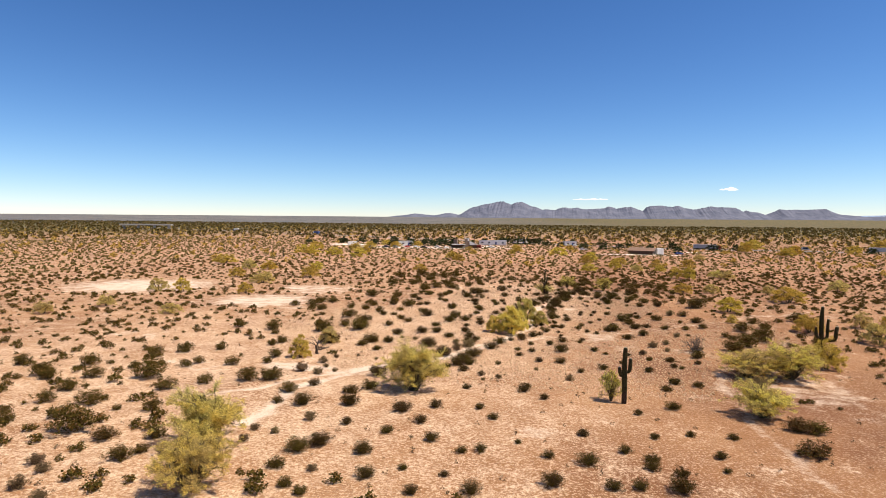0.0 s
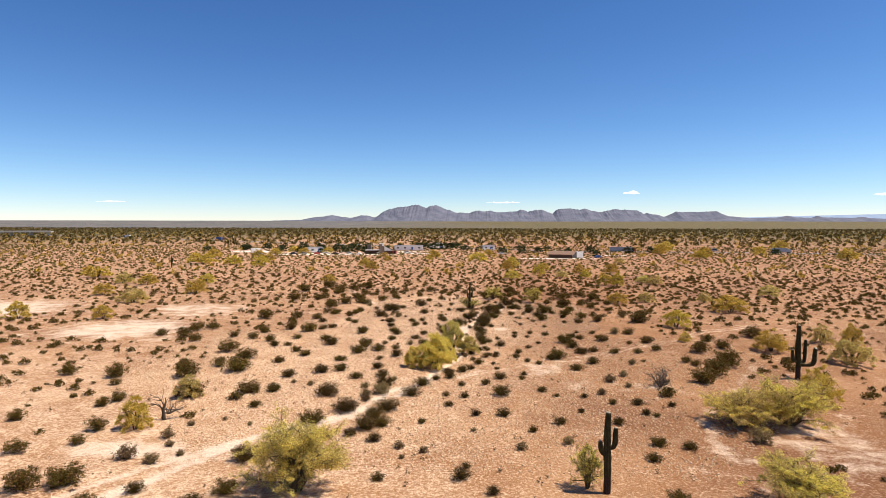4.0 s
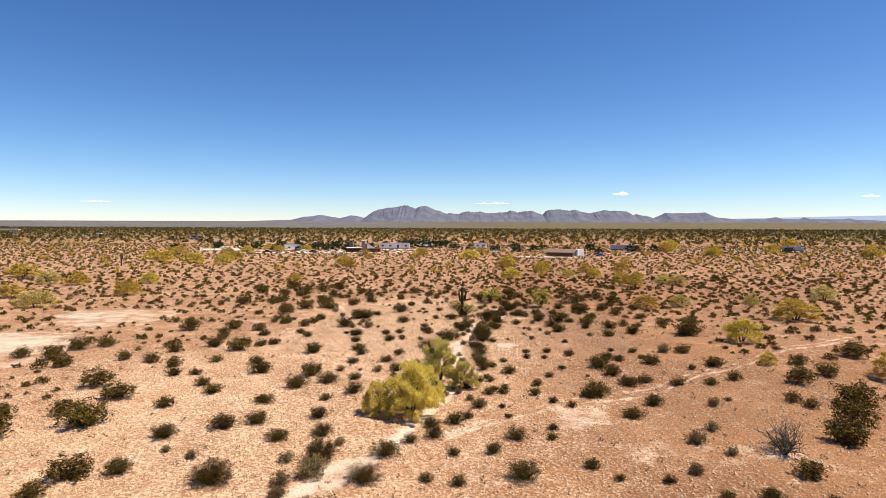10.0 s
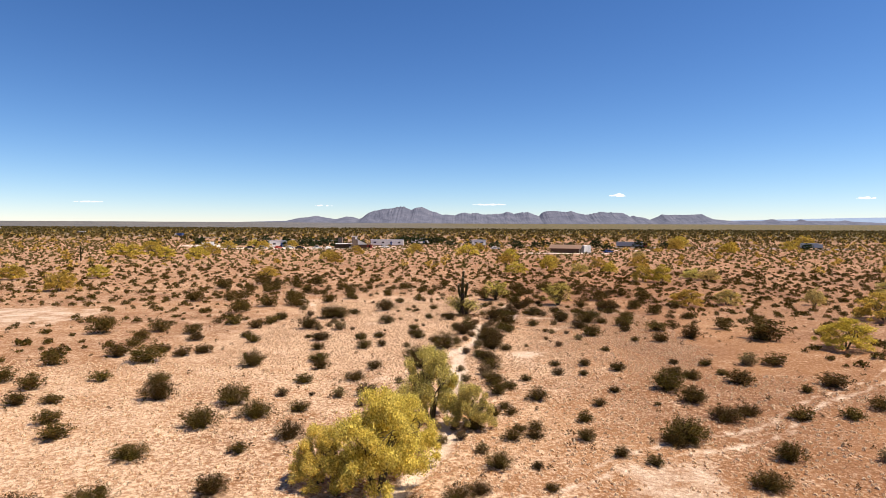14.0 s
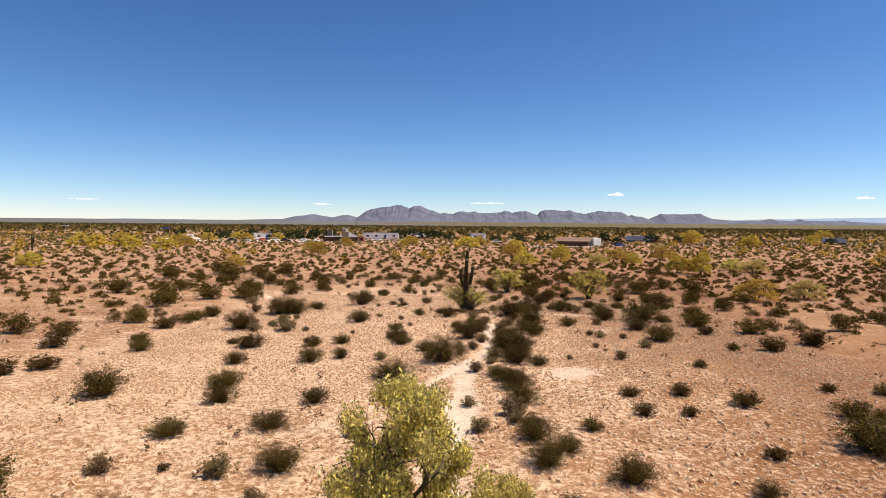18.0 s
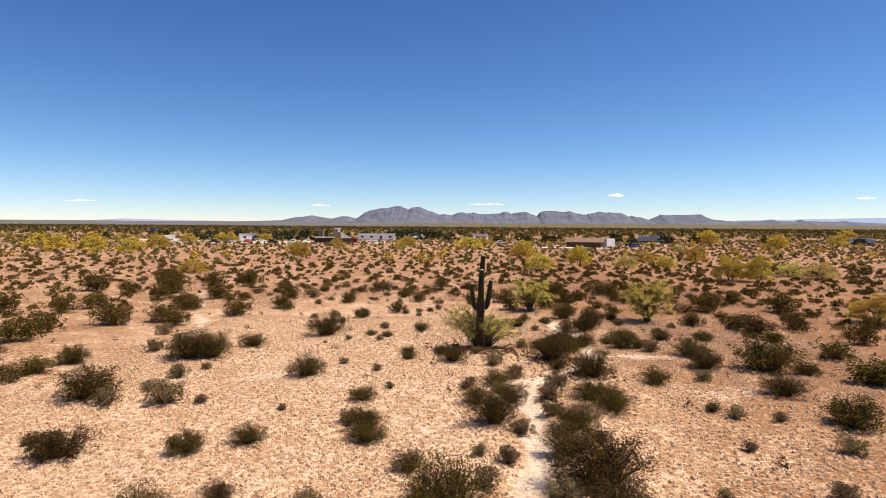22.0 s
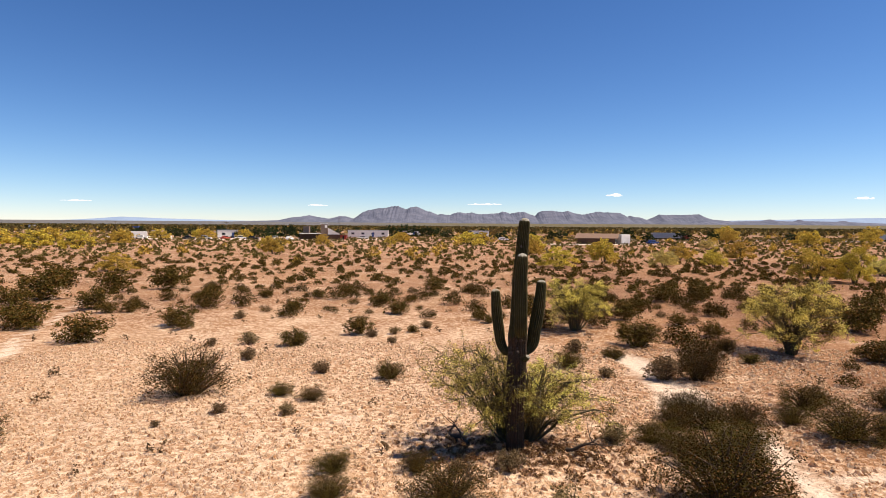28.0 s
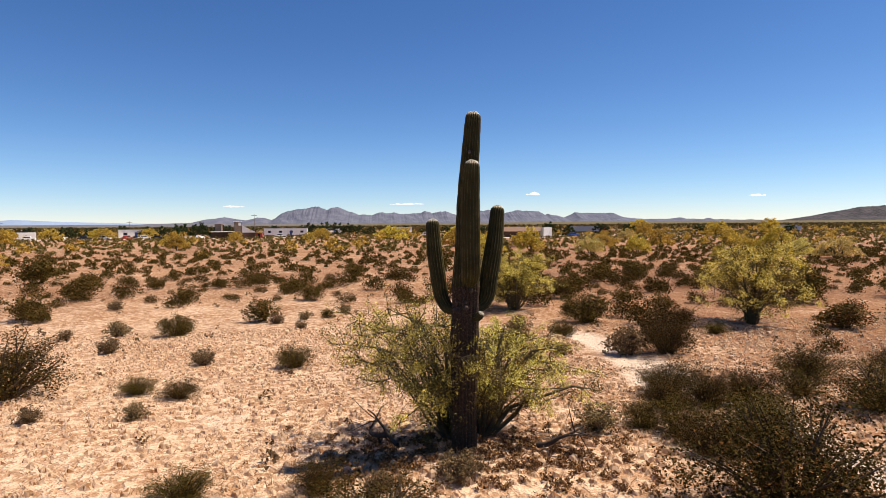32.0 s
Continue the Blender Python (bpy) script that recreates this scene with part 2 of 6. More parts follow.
FAR_LEAF = leaf_material("far_scrub_leaf", (0.078, 0.063, 0.018), (0.18, 0.146, 0.042), (0.25, 0.175, 0.055), 0.3)
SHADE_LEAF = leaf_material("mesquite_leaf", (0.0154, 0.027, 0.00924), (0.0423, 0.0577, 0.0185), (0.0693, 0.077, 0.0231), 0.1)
DRY_GRASS = leaf_material("dry_grass_blade", (0.62, 0.42, 0.24), (0.92, 0.72, 0.51), (0.42, 0.23, 0.10), 0.16, 0.4)
LITTER = leaf_material("dry_leaf_litter", (0.11, 0.054, 0.024), (0.26, 0.14, 0.062), (0.38, 0.23, 0.10), 0.2, 0.1)
STEM = mottled("woody_stem", (0.045, 0.028, 0.016), (0.10, 0.064, 0.038), 8)
GREEN_BARK = mottled("palo_verde_bark", (0.055, 0.044, 0.022), (0.14, 0.112, 0.062), 5)
DEAD_WOOD = mottled("dead_wood", (0.030, 0.021, 0.016), (0.095, 0.068, 0.050), 6, bump=0.7)
GREY_WOOD = mottled("grey_dead_twig", (0.065, 0.052, 0.042), (0.14, 0.115, 0.095), 6)
SAGUARO = saguaro_material()


# ---------------------------------------------------------------- mesh helpers
def part(name, mesh, mat, parent=None, label=""):
    """One mesh object under a thing or a part. mesh: a Mesh or a bmesh."""
    if isinstance(mesh, bmesh.types.BMesh):
        bm, mesh = mesh, bpy.data.meshes.new(name)
        bm.to_mesh(mesh)
        bm.free()
    if mat is not None and not mesh.materials:
        mesh.materials.append(mat)
    ob = new(name, mesh)
    if parent is not None:
        ob.parent = parent
    if label:
        ob["label"] = label
    return ob


def mesh_of(name, verts, faces, mat=None, smooth=False):
    me = bpy.data.meshes.new(name)
    me.from_pydata([tuple(v) for v in verts], [], faces)
    if mat is not None:
        me.materials.append(mat)
    if smooth:
        me.polygons.foreach_set("use_smooth", [True] * len(me.polygons))
    me.update()
    return me


def quads_mesh(name, corners, mat):
    """corners: array (n, k, 3) of n separate faces with k corners each."""
    n, k = corners.shape[:2]
    me = bpy.data.meshes.new(name)
    me.vertices.add(n * k)
    me.vertices.foreach_set("co", np.ascontiguousarray(corners, dtype=np.float32).ravel())
    me.loops.add(n * k)
    me.loops.foreach_set("vertex_index", np.arange(n * k, dtype=np.int32))
    me.polygons.add(n)
    me.polygons.foreach_set("loop_start", np.arange(0, n * k, k, dtype=np.int32))
    me.materials.append(mat)
    me.update(calc_edges=True)
    return me


def tube(verts, faces, pts, radii, sides=5):
    """A tapered tube through pts, added to verts and faces."""
    base = len(verts)
    pts = [Vector(p) for p in pts]
    for i, p in enumerate(pts):
        d = (pts[min(i + 1, len(pts) - 1)] - pts[max(i - 1, 0)])
        d = d.normalized() if d.length > 1e-6 else Vector((0, 0, 1))
        u = d.cross(Vector((0.31, 0.95, 0.02))).normalized()
        w = d.cross(u)
        for s in range(sides):
            a = 2 * math.pi * s / sides
            verts.append(p + (u * math.cos(a) + w * math.sin(a)) * radii[i])
    for i in range(len(pts) - 1):
        for s in range(sides):
            a, b = base + i * sides + s, base + i * sides + (s + 1) % sides
            faces.append((a, b, b + sides, a + sides))
    faces.append(tuple(base + (len(pts) - 1) * sides + s for s in range(sides)))


def leaves(rng, centres, spread_r, per, size, flat=1.0, slim=0.55, corners=4):
    """Leaf faces in clumps round the centres: array (n, corners, 3)."""
    c = np.repeat(np.asarray(centres, dtype=float), per, axis=0)
    n = len(c)
    off = rng.normal(size=(n, 3)) * spread_r
    off[:, 2] *= flat
    c = c + off
    u = rng.normal(size=(n, 3))
    u /= np.linalg.norm(u, axis=1)[:, None]
    v = np.cross(u, rng.normal(size=(n, 3)))
    v /= np.linalg.norm(v, axis=1)[:, None]
    s = size * rng.uniform(0.6, 1.4, (n, 1))
    if corners == 3:
        return np.stack([c - u * s, c + u * s * 0.7 - v * s * slim, c + u * s * 0.7 + v * s * slim], axis=1)
    return np.stack([c - u * s, c - v * s * slim, c + u * s, c + v * s * slim], axis=1)


def box(bm, x0, x1, y0, y1, z0, z1):
    v = [bm.verts.new(p) for p in ((x0, y0, z0), (x1, y0, z0), (x1, y1, z0), (x0, y1, z0), (x0, y0, z1), (x1, y0, z1), (x1, y1, z1), (x0, y1, z1))]
    for f in ((3, 2, 1, 0), (4, 5, 6, 7), (0, 1, 5, 4), (1, 2, 6, 5), (2, 3, 7, 6), (3, 0, 4, 7)):
        bm.faces.new([v[i] for i in f])


def thing(name, x, y, z=0.0, turn=0.0, label="", category="", group="", kind=""):
    ob = new(name)
    ob.matrix_basis = pose(x, y, z or float(relief(x, y)), 0, 0, turn)
    ob.empty_display_size = 0.2
    return tagged(ob, label, category, group, kind)


# ---------------------------------------------------------------- ground
def near_line(x, y, line):
    # paths wander a little from the straight
    x, y = x + 0.3 * np.sin(y * 0.45) + 0.1 * np.sin(y * 1.1 + x * 0.4), y + 0.25 * np.sin(x * 0.4 + 1.0)
    best = np.full(np.shape(x), 1e9)
    for (ax, ay), (bx, by) in zip(line, line[1:]):
        dx, dy = bx - ax, by - ay
        t = np.clip(((x - ax) * dx + (y - ay) * dy) / (dx * dx + dy * dy), 0, 1)
        best = np.minimum(best, np.hypot(x - ax - t * dx, y - ay - t * dy))
    return best


def lay_of_land(x, y):
    """The broad rise and fall of the land along the flight, with a fall to the east at its start."""
    along = np.interp(y, [-150, -100, -90, -75, -60, -40, -20, -8, 0, 10, 20, 40], [1.8, 1.5, 1.1, 0.4, 0.15, 0.15, 0.25, 0.15, 0, -0.4, -0.55, -0.6])
    return along - 0.016 * np.clip(x, -60, 60) * np.clip((-20 - y) / 25, 0, 1)


def relief(x, y):
    """Height of the ground: the lay of the land and a gentle unevenness that fades with distance."""
    x, y = np.asarray(x, dtype=float), np.asarray(y, dtype=float)
    z = 0.05 * np.sin(x * 0.61 + 1.3 * np.sin(y * 0.23)) + 0.05 * np.sin(y * 0.53 + 0.9 * np.sin(x * 0.31) + 1.0)
    z = z + 0.03 * np.sin(x * 1.7 + y * 0.9) * np.sin(y * 1.3 - x * 0.4)
    z = z - 0.12 * sandiness(x, y)
    fade = np.clip(1.5 - np.hypot(x, y + 50) / 160.0, 0, 1)
    r = np.hypot(x, y)
    return lay_of_land(x, y) + z * fade + 17.0 * np.clip((r - 2500) / 2400.0, 0, 1) ** 1.3

# half-width, strength, way
TRAILS = (
    (0.6, 0.75, ((-21.2, -105.6), (-22.3, -94.1), (-20.7, -87.6), (-18.3, -83.3), (-15.8, -77.3), (-11.9, -73.6), (-10, -71), (-7.2, -62.7))),
    (0.5, 0.8, ((-6.7, -66.5), (-5.7, -62), (-4.2, -57.3), (-2.1, -51.1), (-1.3, -49.3), (-0.7, -41.7), (-0.7, -36.3), (-0.4, -28.3), (1.5, -14.7))),
    (0.3, 0.85, ((-0.3, -35.9), (-1, -31.9), (-2.1, -26.7), (-1, -24.8), (1.1, -18.8), (2.3, -9.3))),
    (0.38, 0.85, ((0.1, -23.2), (0.9, -19.5), (1.5, -14.7), (2.1, -9.2), (2, -10.8), (2.4, -8.3), (3.6, -6.3), (4.8, -5.4), (6.6, -1.6), (7.3, 1.8))),
    (0.55, 0.9, ((7.3, 1.8), (7, 8.5), (6.2, 13.9))),
    (0.25, 0.65, ((-0.2, -3.5), (1.1, -4.6), (2.4, -5.9))),
    (0.25, 0.5, ((6.6, -1.6), (8.5, -1.5), (10.4, -1.8), (12.5, -2.6))),
    (0.55, 0.85, ((6.4, 5.2), (6.4, 8), (6.8, 11.4), (6.6, 14.1))),
    (0.25, 0.65, ((-20.6, 2.7), (-24, 13.1), (-29.6, 25.8), (-34.5, 38.2))),
    (0.2, 0.56, ((-2, -58.5), (3.9, -53), (11.5, -47.9), (19.1, -43.8), (29.5, -34.6), (39.9, -26.2), (52.7, -18.7))),
    (0.2, 0.52, ((-0.8, -56.7), (4.3, -51.4), (11.9, -45.9), (19.9, -41.6), (30.3, -32.6), (41, -24.2), (54.3, -16.2))),
    (0.42, 0.65, ((-31.2, -99.6), (-25.2, -94.7), (-22.8, -87.8), (-17.4, -81.3), (-10.6, -73.5))),
    (0.36, 0.45, ((-42.5, -86.3), (-36.2, -90.2), (-33.6, -81.3), (-26.1, -79.6))),
    (0.6, 0.42, ((23.2, -71.3), (21.5, -92.7), (21.8, -102.5), (22.7, -106.9))),
    (0.7, 0.36, ((41.3, -44.1), (29.3, -62.9), (23.4, -71.5), (22.4, -79.1), (25.1, -82.7))),
)
# middle, radii and strength of bare pale patches
SCALDS = (
    (-106.7, -8.9, 17.9, 17.9, 0.9),
    (-60.3, -30.2, 10.9, 10.9, 0.85),
    (-57.5, -4.9, 8.5, 11.3, 0.6),
    (-56.8, -72.4, 5.2, 2.7, 0.4),
    (32.4, -74.8, 5.5, 12, 0.45),
    (2.2, -100.7, 1.7, 1.4, 0.5),
    (19.2, -58.7, 6.6, 2.1, 0.45),
    (10.7, -50.3, 3.6, 2.1, 0.5),
    (9.7, -52.7, 2.8, 3.3, 0.5),
    (14.2, -58.8, 2.6, 2, 0.45),
    (-25.7, -84.1, 5.2, 2.1, 0.8),
    (-20.2, -85.4, 3, 1.2, 0.7),
    (9.3, -53.2, 2, 1.6, 0.6),
    (6, -24.2, 2.1, 2.4, 0.55),
    (5.8, -27.7, 1.6, 1.5, 0.45),
    (-6.9, -34.2, 1.8, 1.3, 0.45),
    (1.9, -8.9, 1, 2.1, 0.75),
    (10.3, -1.5, 1.8, 0.8, 0.6),
)
SCALDS += (
    (12, -8.9, 3, 2, 0.4),
    (-2.2, -14.3, 1.2, 1.6, 0.35),
    (-5.2, 2.9, 0.9, 1, 0.5),
    (6.4, 9.6, 1.3, 1.5, 0.6),
    (-10.7, -7.2, 2.3, 2.2, 0.4),
    (-63.5, -2.1, 7.3, 6.5, 0.7),
    (-62.3, -27.2, 8.1, 5, 0.8),
    (-49, -38.9, 2.5, 2.7, 0.7),
    (-100.7, 233.8, 43.9, 11, 1),
    (-149.2, 248.4, 10.8, 5.4, 1),
    (-46.9, 253.3, 20.5, 4.7, 0.9),
    (48.8, 207.1, 22.2, 4, 0.8),
    (-131.1, 273, 19.8, 7.6, 0.7),
    (31.5, 178.6, 11.3, 2.4, 0.7),
    (83.2, 186.5, 10.9, 3.1, 0.7),
)
# middle and radius of stretches where the bleached grass stands thick
GRASS_FIELDS = ((-7, -16, 19, 0.95), (-12, -46, 23, 0.6), (-33, -86, 38, 0.6), (-8, 12, 16, 0.8), (6, -26, 10, 0.1), (13, -9, 10, -0.21), (22, -13, 16, -0.28), (16, 15, 19, -0.24), (27, -57, 35, -0.32), (31, -95, 26, -0.24), (-53, 11, 35, -0.1), (35, 45, 35, -0.28), (-19, 109, 52, -0.21))


def sandiness(x, y):
    """1 on bare pale sand (footpaths, washes and scalds), 0 on grassy soil."""
    s = np.zeros(np.shape(x))
    for half, strength, line in TRAILS:
        s = np.maximum(s, 1.2 * strength * np.clip(1.45 - 0.8 * near_line(x, y, line) / half, 0, 1))
    for cx, cy, rx, ry, strength in SCALDS:
        d = np.hypot((x - cx) / rx, (y - cy) / ry)
        s = np.maximum(s, strength * np.clip(1.5 - d, 0, 1))
    return s


def grass_field(x, y):
    s = np.zeros(np.shape(x))
    for cx, cy, r, strength in GRASS_FIELDS:
        s = s + strength * np.clip(1.4 - np.hypot(x - cx, y - cy) / r, 0, 1)
    # redder, barer ground to the east and beyond the saguaro
    s = s - 0.35 * np.clip((x - 3) / 15.0, 0, 1) - 0.06 * np.clip((y - 15) / 40.0, 0, 1)
    return np.clip(s, -1.6, 1.2)


def steps(fine, half, growth, end):
    """Grid lines: even to half, then ever wider to end."""
    a = list(np.arange(0, half + 1e-6, fine))
    gap = fine
    while a[-1] < end:
        gap *= growth
        a.append(a[-1] + gap)
    a[-1] = end
    return np.array(a)


def build_ground():
    pos = steps(0.6, 66, 1.12, 4950)
    xs = np.concatenate([-pos[:0:-1], pos])
    ys = np.concatenate([-45 - pos[:0:-1], -45 + pos])
    gx, gy = np.meshgrid(xs, ys)
    gz = relief(gx, gy)
    n, k = gx.shape
    idx = np.arange(n * k).reshape(n, k)
    quads = np.stack([idx[:-1, :-1], idx[:-1, 1:], idx[1:, 1:], idx[1:, :-1]], axis=-1).reshape(-1, 4)
    me = bpy.data.meshes.new("ground")
    me.from_pydata(np.stack([gx, gy, gz], axis=-1).reshape(-1, 3).tolist(), [], quads.tolist())
    me.materials.append(SOIL)
    sand = me.attributes.new("sand", "FLOAT", "POINT")
    sand.data.foreach_set("value", sandiness(gx, gy).ravel().astype(np.float32))
    field = me.attributes.new("grass_field", "FLOAT", "POINT")
    field.data.foreach_set("value", grass_field(gx, gy).ravel().astype(np.float32))
    r = np.hypot(gx, gy)
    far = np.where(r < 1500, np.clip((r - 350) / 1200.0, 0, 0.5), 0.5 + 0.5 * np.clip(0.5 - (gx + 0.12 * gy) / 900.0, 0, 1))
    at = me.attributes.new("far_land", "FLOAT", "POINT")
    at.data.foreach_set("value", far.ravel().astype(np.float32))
    me.polygons.foreach_set("use_smooth", [True] * len(me.polygons))
    me.update()
    tagged(new("ground", me), "reddish desert soil with dry grass litter and pale sandy trails", "ground", kind="structure")


build_ground()


# ---------------------------------------------------------------- mountains on the horizon
def mountain_material(name, a, b, bump=0.8):
    m, ns, ls = material(name)
    co = ns.new("ShaderNodeTexCoord").outputs["Object"]
    n1 = noise_tex(ns, ls, co, 0.012, 6, 0.7)
    c = blend(ns, ls, spread(ns, ls, n1, 0.38, 0.62), a, b)
    return finish(m, ns, ls, c, 0.95, n1, bump, 30.0)


def ridge(name, profile, y, depth, mat, label, seed, rough=1.0):
    """A mountain range: a crest through (x, height), with spurs and gullies down to the plain."""
    px, pz = np.array(profile).T
    xs = np.linspace(px[0], px[-1], 700)
    crest = np.interp(xs, px, pz)
    crest = crest + rough * crest * np.array([0.03 * noise.noise(Vector((x * 0.02, seed, 3))) + 0.045 * noise.noise(Vector((x * 0.07, seed, 7))) for x in xs])
    rows = 18
    verts, faces = [], []
    for j in range(rows):
        v = j / (rows - 1)
        for i, x in enumerate(xs):
            lean = x + 60 * v * math.sin(x * 0.006 + seed)
            spur = noise.noise(Vector((lean * 0.009, seed, v * 1.6))) + 0.5 * noise.noise(Vector((lean * 0.026, seed + 5, v * 3.0))) + 0.3 * noise.noise(Vector((lean * 0.06, seed + 8, v * 6.0)))
            h = crest[i] * (1 - v) ** 1.25 * (1 + 0.17 * rough * spur * math.sin(math.pi * v))
            verts.append((x, y - depth * v, h - 4 * v))
    n = len(xs)
    for j in range(rows - 1):
        for i in range(n - 1):
            a = j * n + i
            faces.append((a, a + n, a + n + 1, a + 1))
    back_row = len(verts)
    for x in xs:
        verts.append((x, y + depth * 0.5, -4))
    for i in range(n - 1):
        faces.append((i, i + 1, back_row + i + 1, back_row + i))
    me = mesh_of(name, verts, faces, mat)
    tagged(new(name, me), label, "mountain", kind="structure")


# aerial haze is painted into the colours of both ranges
RANGE = mountain_material("haze_tinted_range_rock", (0.092, 0.100, 0.142), (0.145, 0.151, 0.198), 0.3)
RANGE_FAR = mountain_material("haze_tinted_far_rock", (0.25, 0.33, 0.47), (0.28, 0.36, 0.50), 0.1)
HILL = mountain_material("near_hill_rock", (0.0382, 0.0357, 0.0425), (0.085, 0.0765, 0.0808))
K = 4850 / 1046.0
CREST = ((-400, 1), (-320, 3.2), (-308, 6.3), (-295, 8.9), (-280, 10), (-265, 12.6), (-255, 10.6), (-245, 8.7), (-230, 6.8), (-220, 8.9), (-212, 11.4), (-200, 11), (-187, 7.1), (-181, 10.1), (-175, 15.2), (-168, 19.2), (-160, 22.3), (-152, 23.3), (-145, 25.4), (-130, 26.5), (-123, 27), (-118, 29.5), (-108, 30.1), (-104, 28.6), (-100, 26.7), (-92, 24.2), (-85, 27.8), (-75, 29.3), (-70, 26.8), (-63, 24.9), (-57, 21.9), (-50, 20), (-36, 15.1), (-30, 16.1), (-15, 14.2), (-8, 17.3), (-3, 18.8), (4, 19.8), (9, 18.4), (15, 17.4), (25, 19.5), (33, 16.5), (50, 16.6), (70, 18.3), (77, 20.8), (85, 19.9), (92, 17.9), (105, 20), (115, 21.1), (121, 19.1))
CREST += ((125, 17.1), (136, 14.2), (141, 20.2), (145, 21.3), (152, 22.8), (165, 23.4), (183, 21), (195, 23.1), (202, 19.6), (220, 16.8), (235, 19.9), (247, 22.4), (255, 21), (270, 20.6), (285, 20.2), (292, 16.2), (297, 13.3), (302, 15.8), (310, 12.9), (320, 12.4), (332, 8.5), (345, 13.6), (352, 18.1), (365, 16.7), (375, 17.8), (385, 16.9), (395, 17.4), (410, 18), (423, 18.6), (432, 14.2), (442, 10.2), (460, 8.3), (480, 6.5), (530, 7.8), (538, 9.4), (545, 10.9), (555, 8), (585, 7.2), (595, 10.7), (605, 7.8), (660, 7.2), (672, 9.2), (680, 6.8), (800, 2.5))
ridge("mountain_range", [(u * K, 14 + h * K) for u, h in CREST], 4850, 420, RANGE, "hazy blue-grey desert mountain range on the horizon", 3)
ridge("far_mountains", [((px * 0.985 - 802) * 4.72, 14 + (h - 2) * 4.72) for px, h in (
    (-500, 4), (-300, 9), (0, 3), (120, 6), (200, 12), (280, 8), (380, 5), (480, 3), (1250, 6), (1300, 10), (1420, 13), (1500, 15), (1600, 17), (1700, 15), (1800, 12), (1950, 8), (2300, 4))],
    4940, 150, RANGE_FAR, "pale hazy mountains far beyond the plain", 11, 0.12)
ridge("dark_hill", [((px * 0.985 - 802) * 3.45, 10 + (h - 3) * 2.4) for px, h in (
    (1560, 0), (1590, 7), (1640, 16), (1680, 26), (1705, 31), (1740, 40), (1800, 44), (1870, 36), (1950, 20), (2050, 6), (2120, 0))],
    3600, 380, HILL, "dark rocky hill rising from the plain", 21)


# ---------------------------------------------------------------- shrubs and trees
def fitted(*sets, tall=None):
    """Scale plant parts together so that the plant is one metre wide, and tall metres high if given."""
    co = np.concatenate([np.array([v.co for v in m.vertices]) for m in sets])
    r = 2.0 * np.percentile(np.hypot(co[:, 0], co[:, 1]), 97)
    h = np.percentile(co[:, 2], 99.5)
    m = Matrix.Diagonal((1 / r, 1 / r, (tall / h) if tall else 1 / r, 1))
    for me in sets:
        me.transform(m)
    return sets


def creosote_meshes(seed, stems, leaf_n, leaf, sides=4):
    """Branches and foliage of a creosote bush one metre wide and 0.7 m high."""
    rng = np.random.default_rng(seed)
    verts, faces, tips = [], [], []
    for i in range(stems):
        a = 2.4 * i + rng.uniform(-0.4, 0.4)
        lean = 0.5 * math.sqrt((i + 0.5) / stems) * rng.uniform(0.8, 1.08)
        top = rng.uniform(0.42, 0.82) * math.sqrt(max(0.08, 1.0 - (lean / 0.58) ** 2))
        foot = Vector((math.cos(a) * 0.07, math.sin(a) * 0.07, -0.05))
        mid = Vector((math.cos(a) * lean * 0.5, math.sin(a) * lean * 0.5, top * 0.55)) + Vector(rng.normal(size=3) * 0.04)
        end = Vector((math.cos(a + 0.2) * lean, math.sin(a + 0.2) * lean, top))
        tube(verts, faces, [foot, mid, end], [0.013, 0.009, 0.003], sides)
        for t in np.linspace(0.15, 1.0, 8):
            p = mid.lerp(end, (t - 0.4) / 0.6) if t > 0.4 else foot.lerp(mid, t / 0.4)
            tips.append(p + Vector(rng.normal(size=3) * 0.06))
    tips = np.array(tips)
    per = max(1, int(round(leaf_n / len(tips))))
    # half of the leaves sit in dense billows at the ends of the branches
    ends = tips[7::8]
    knots = np.concatenate([ends * [1, 1, 0.92], ends * [0.86, 0.86, 0.62], ends[::2] * [0.95, 0.95, 0.3]])
    f = np.concatenate([leaves(rng, tips, 0.055, max(1, per // 2), leaf, 0.8, 0.75, 3),
                        leaves(rng, knots, 0.042, max(1, int(leaf_n * 0.5 / len(knots))), leaf, 0.8, 0.75, 3)])
    f[:, :, 2] = np.maximum(f[:, :, 2], 0.01)
    return fitted(mesh_of("branchwork", verts, faces, STEM), quads_mesh("foliage", f, CREOSOTE_LEAF), tall=0.82)


def swap(mesh, mat):
    m = mesh.copy()
    m.materials[0] = mat
    return m


CREOSOTE = {"near": [creosote_meshes(40 + i, 40, 8000, 0.0145) for i in range(6)],
            "close": [creosote_meshes(50 + i, 48, 15000, 0.0092) for i in range(6)],
            "mid": [creosote_meshes(60 + i, 24, 2600, 0.026, 3) for i in range(6)]}
CREOSOTE["mid"] = [(a, swap(b, CREOSOTE_PALER)) for a, b in CREOSOTE["mid"]]
SAGE = [(a, swap(b, BURSAGE_LEAF)) for a, b in CREOSOTE["mid"][:3]]


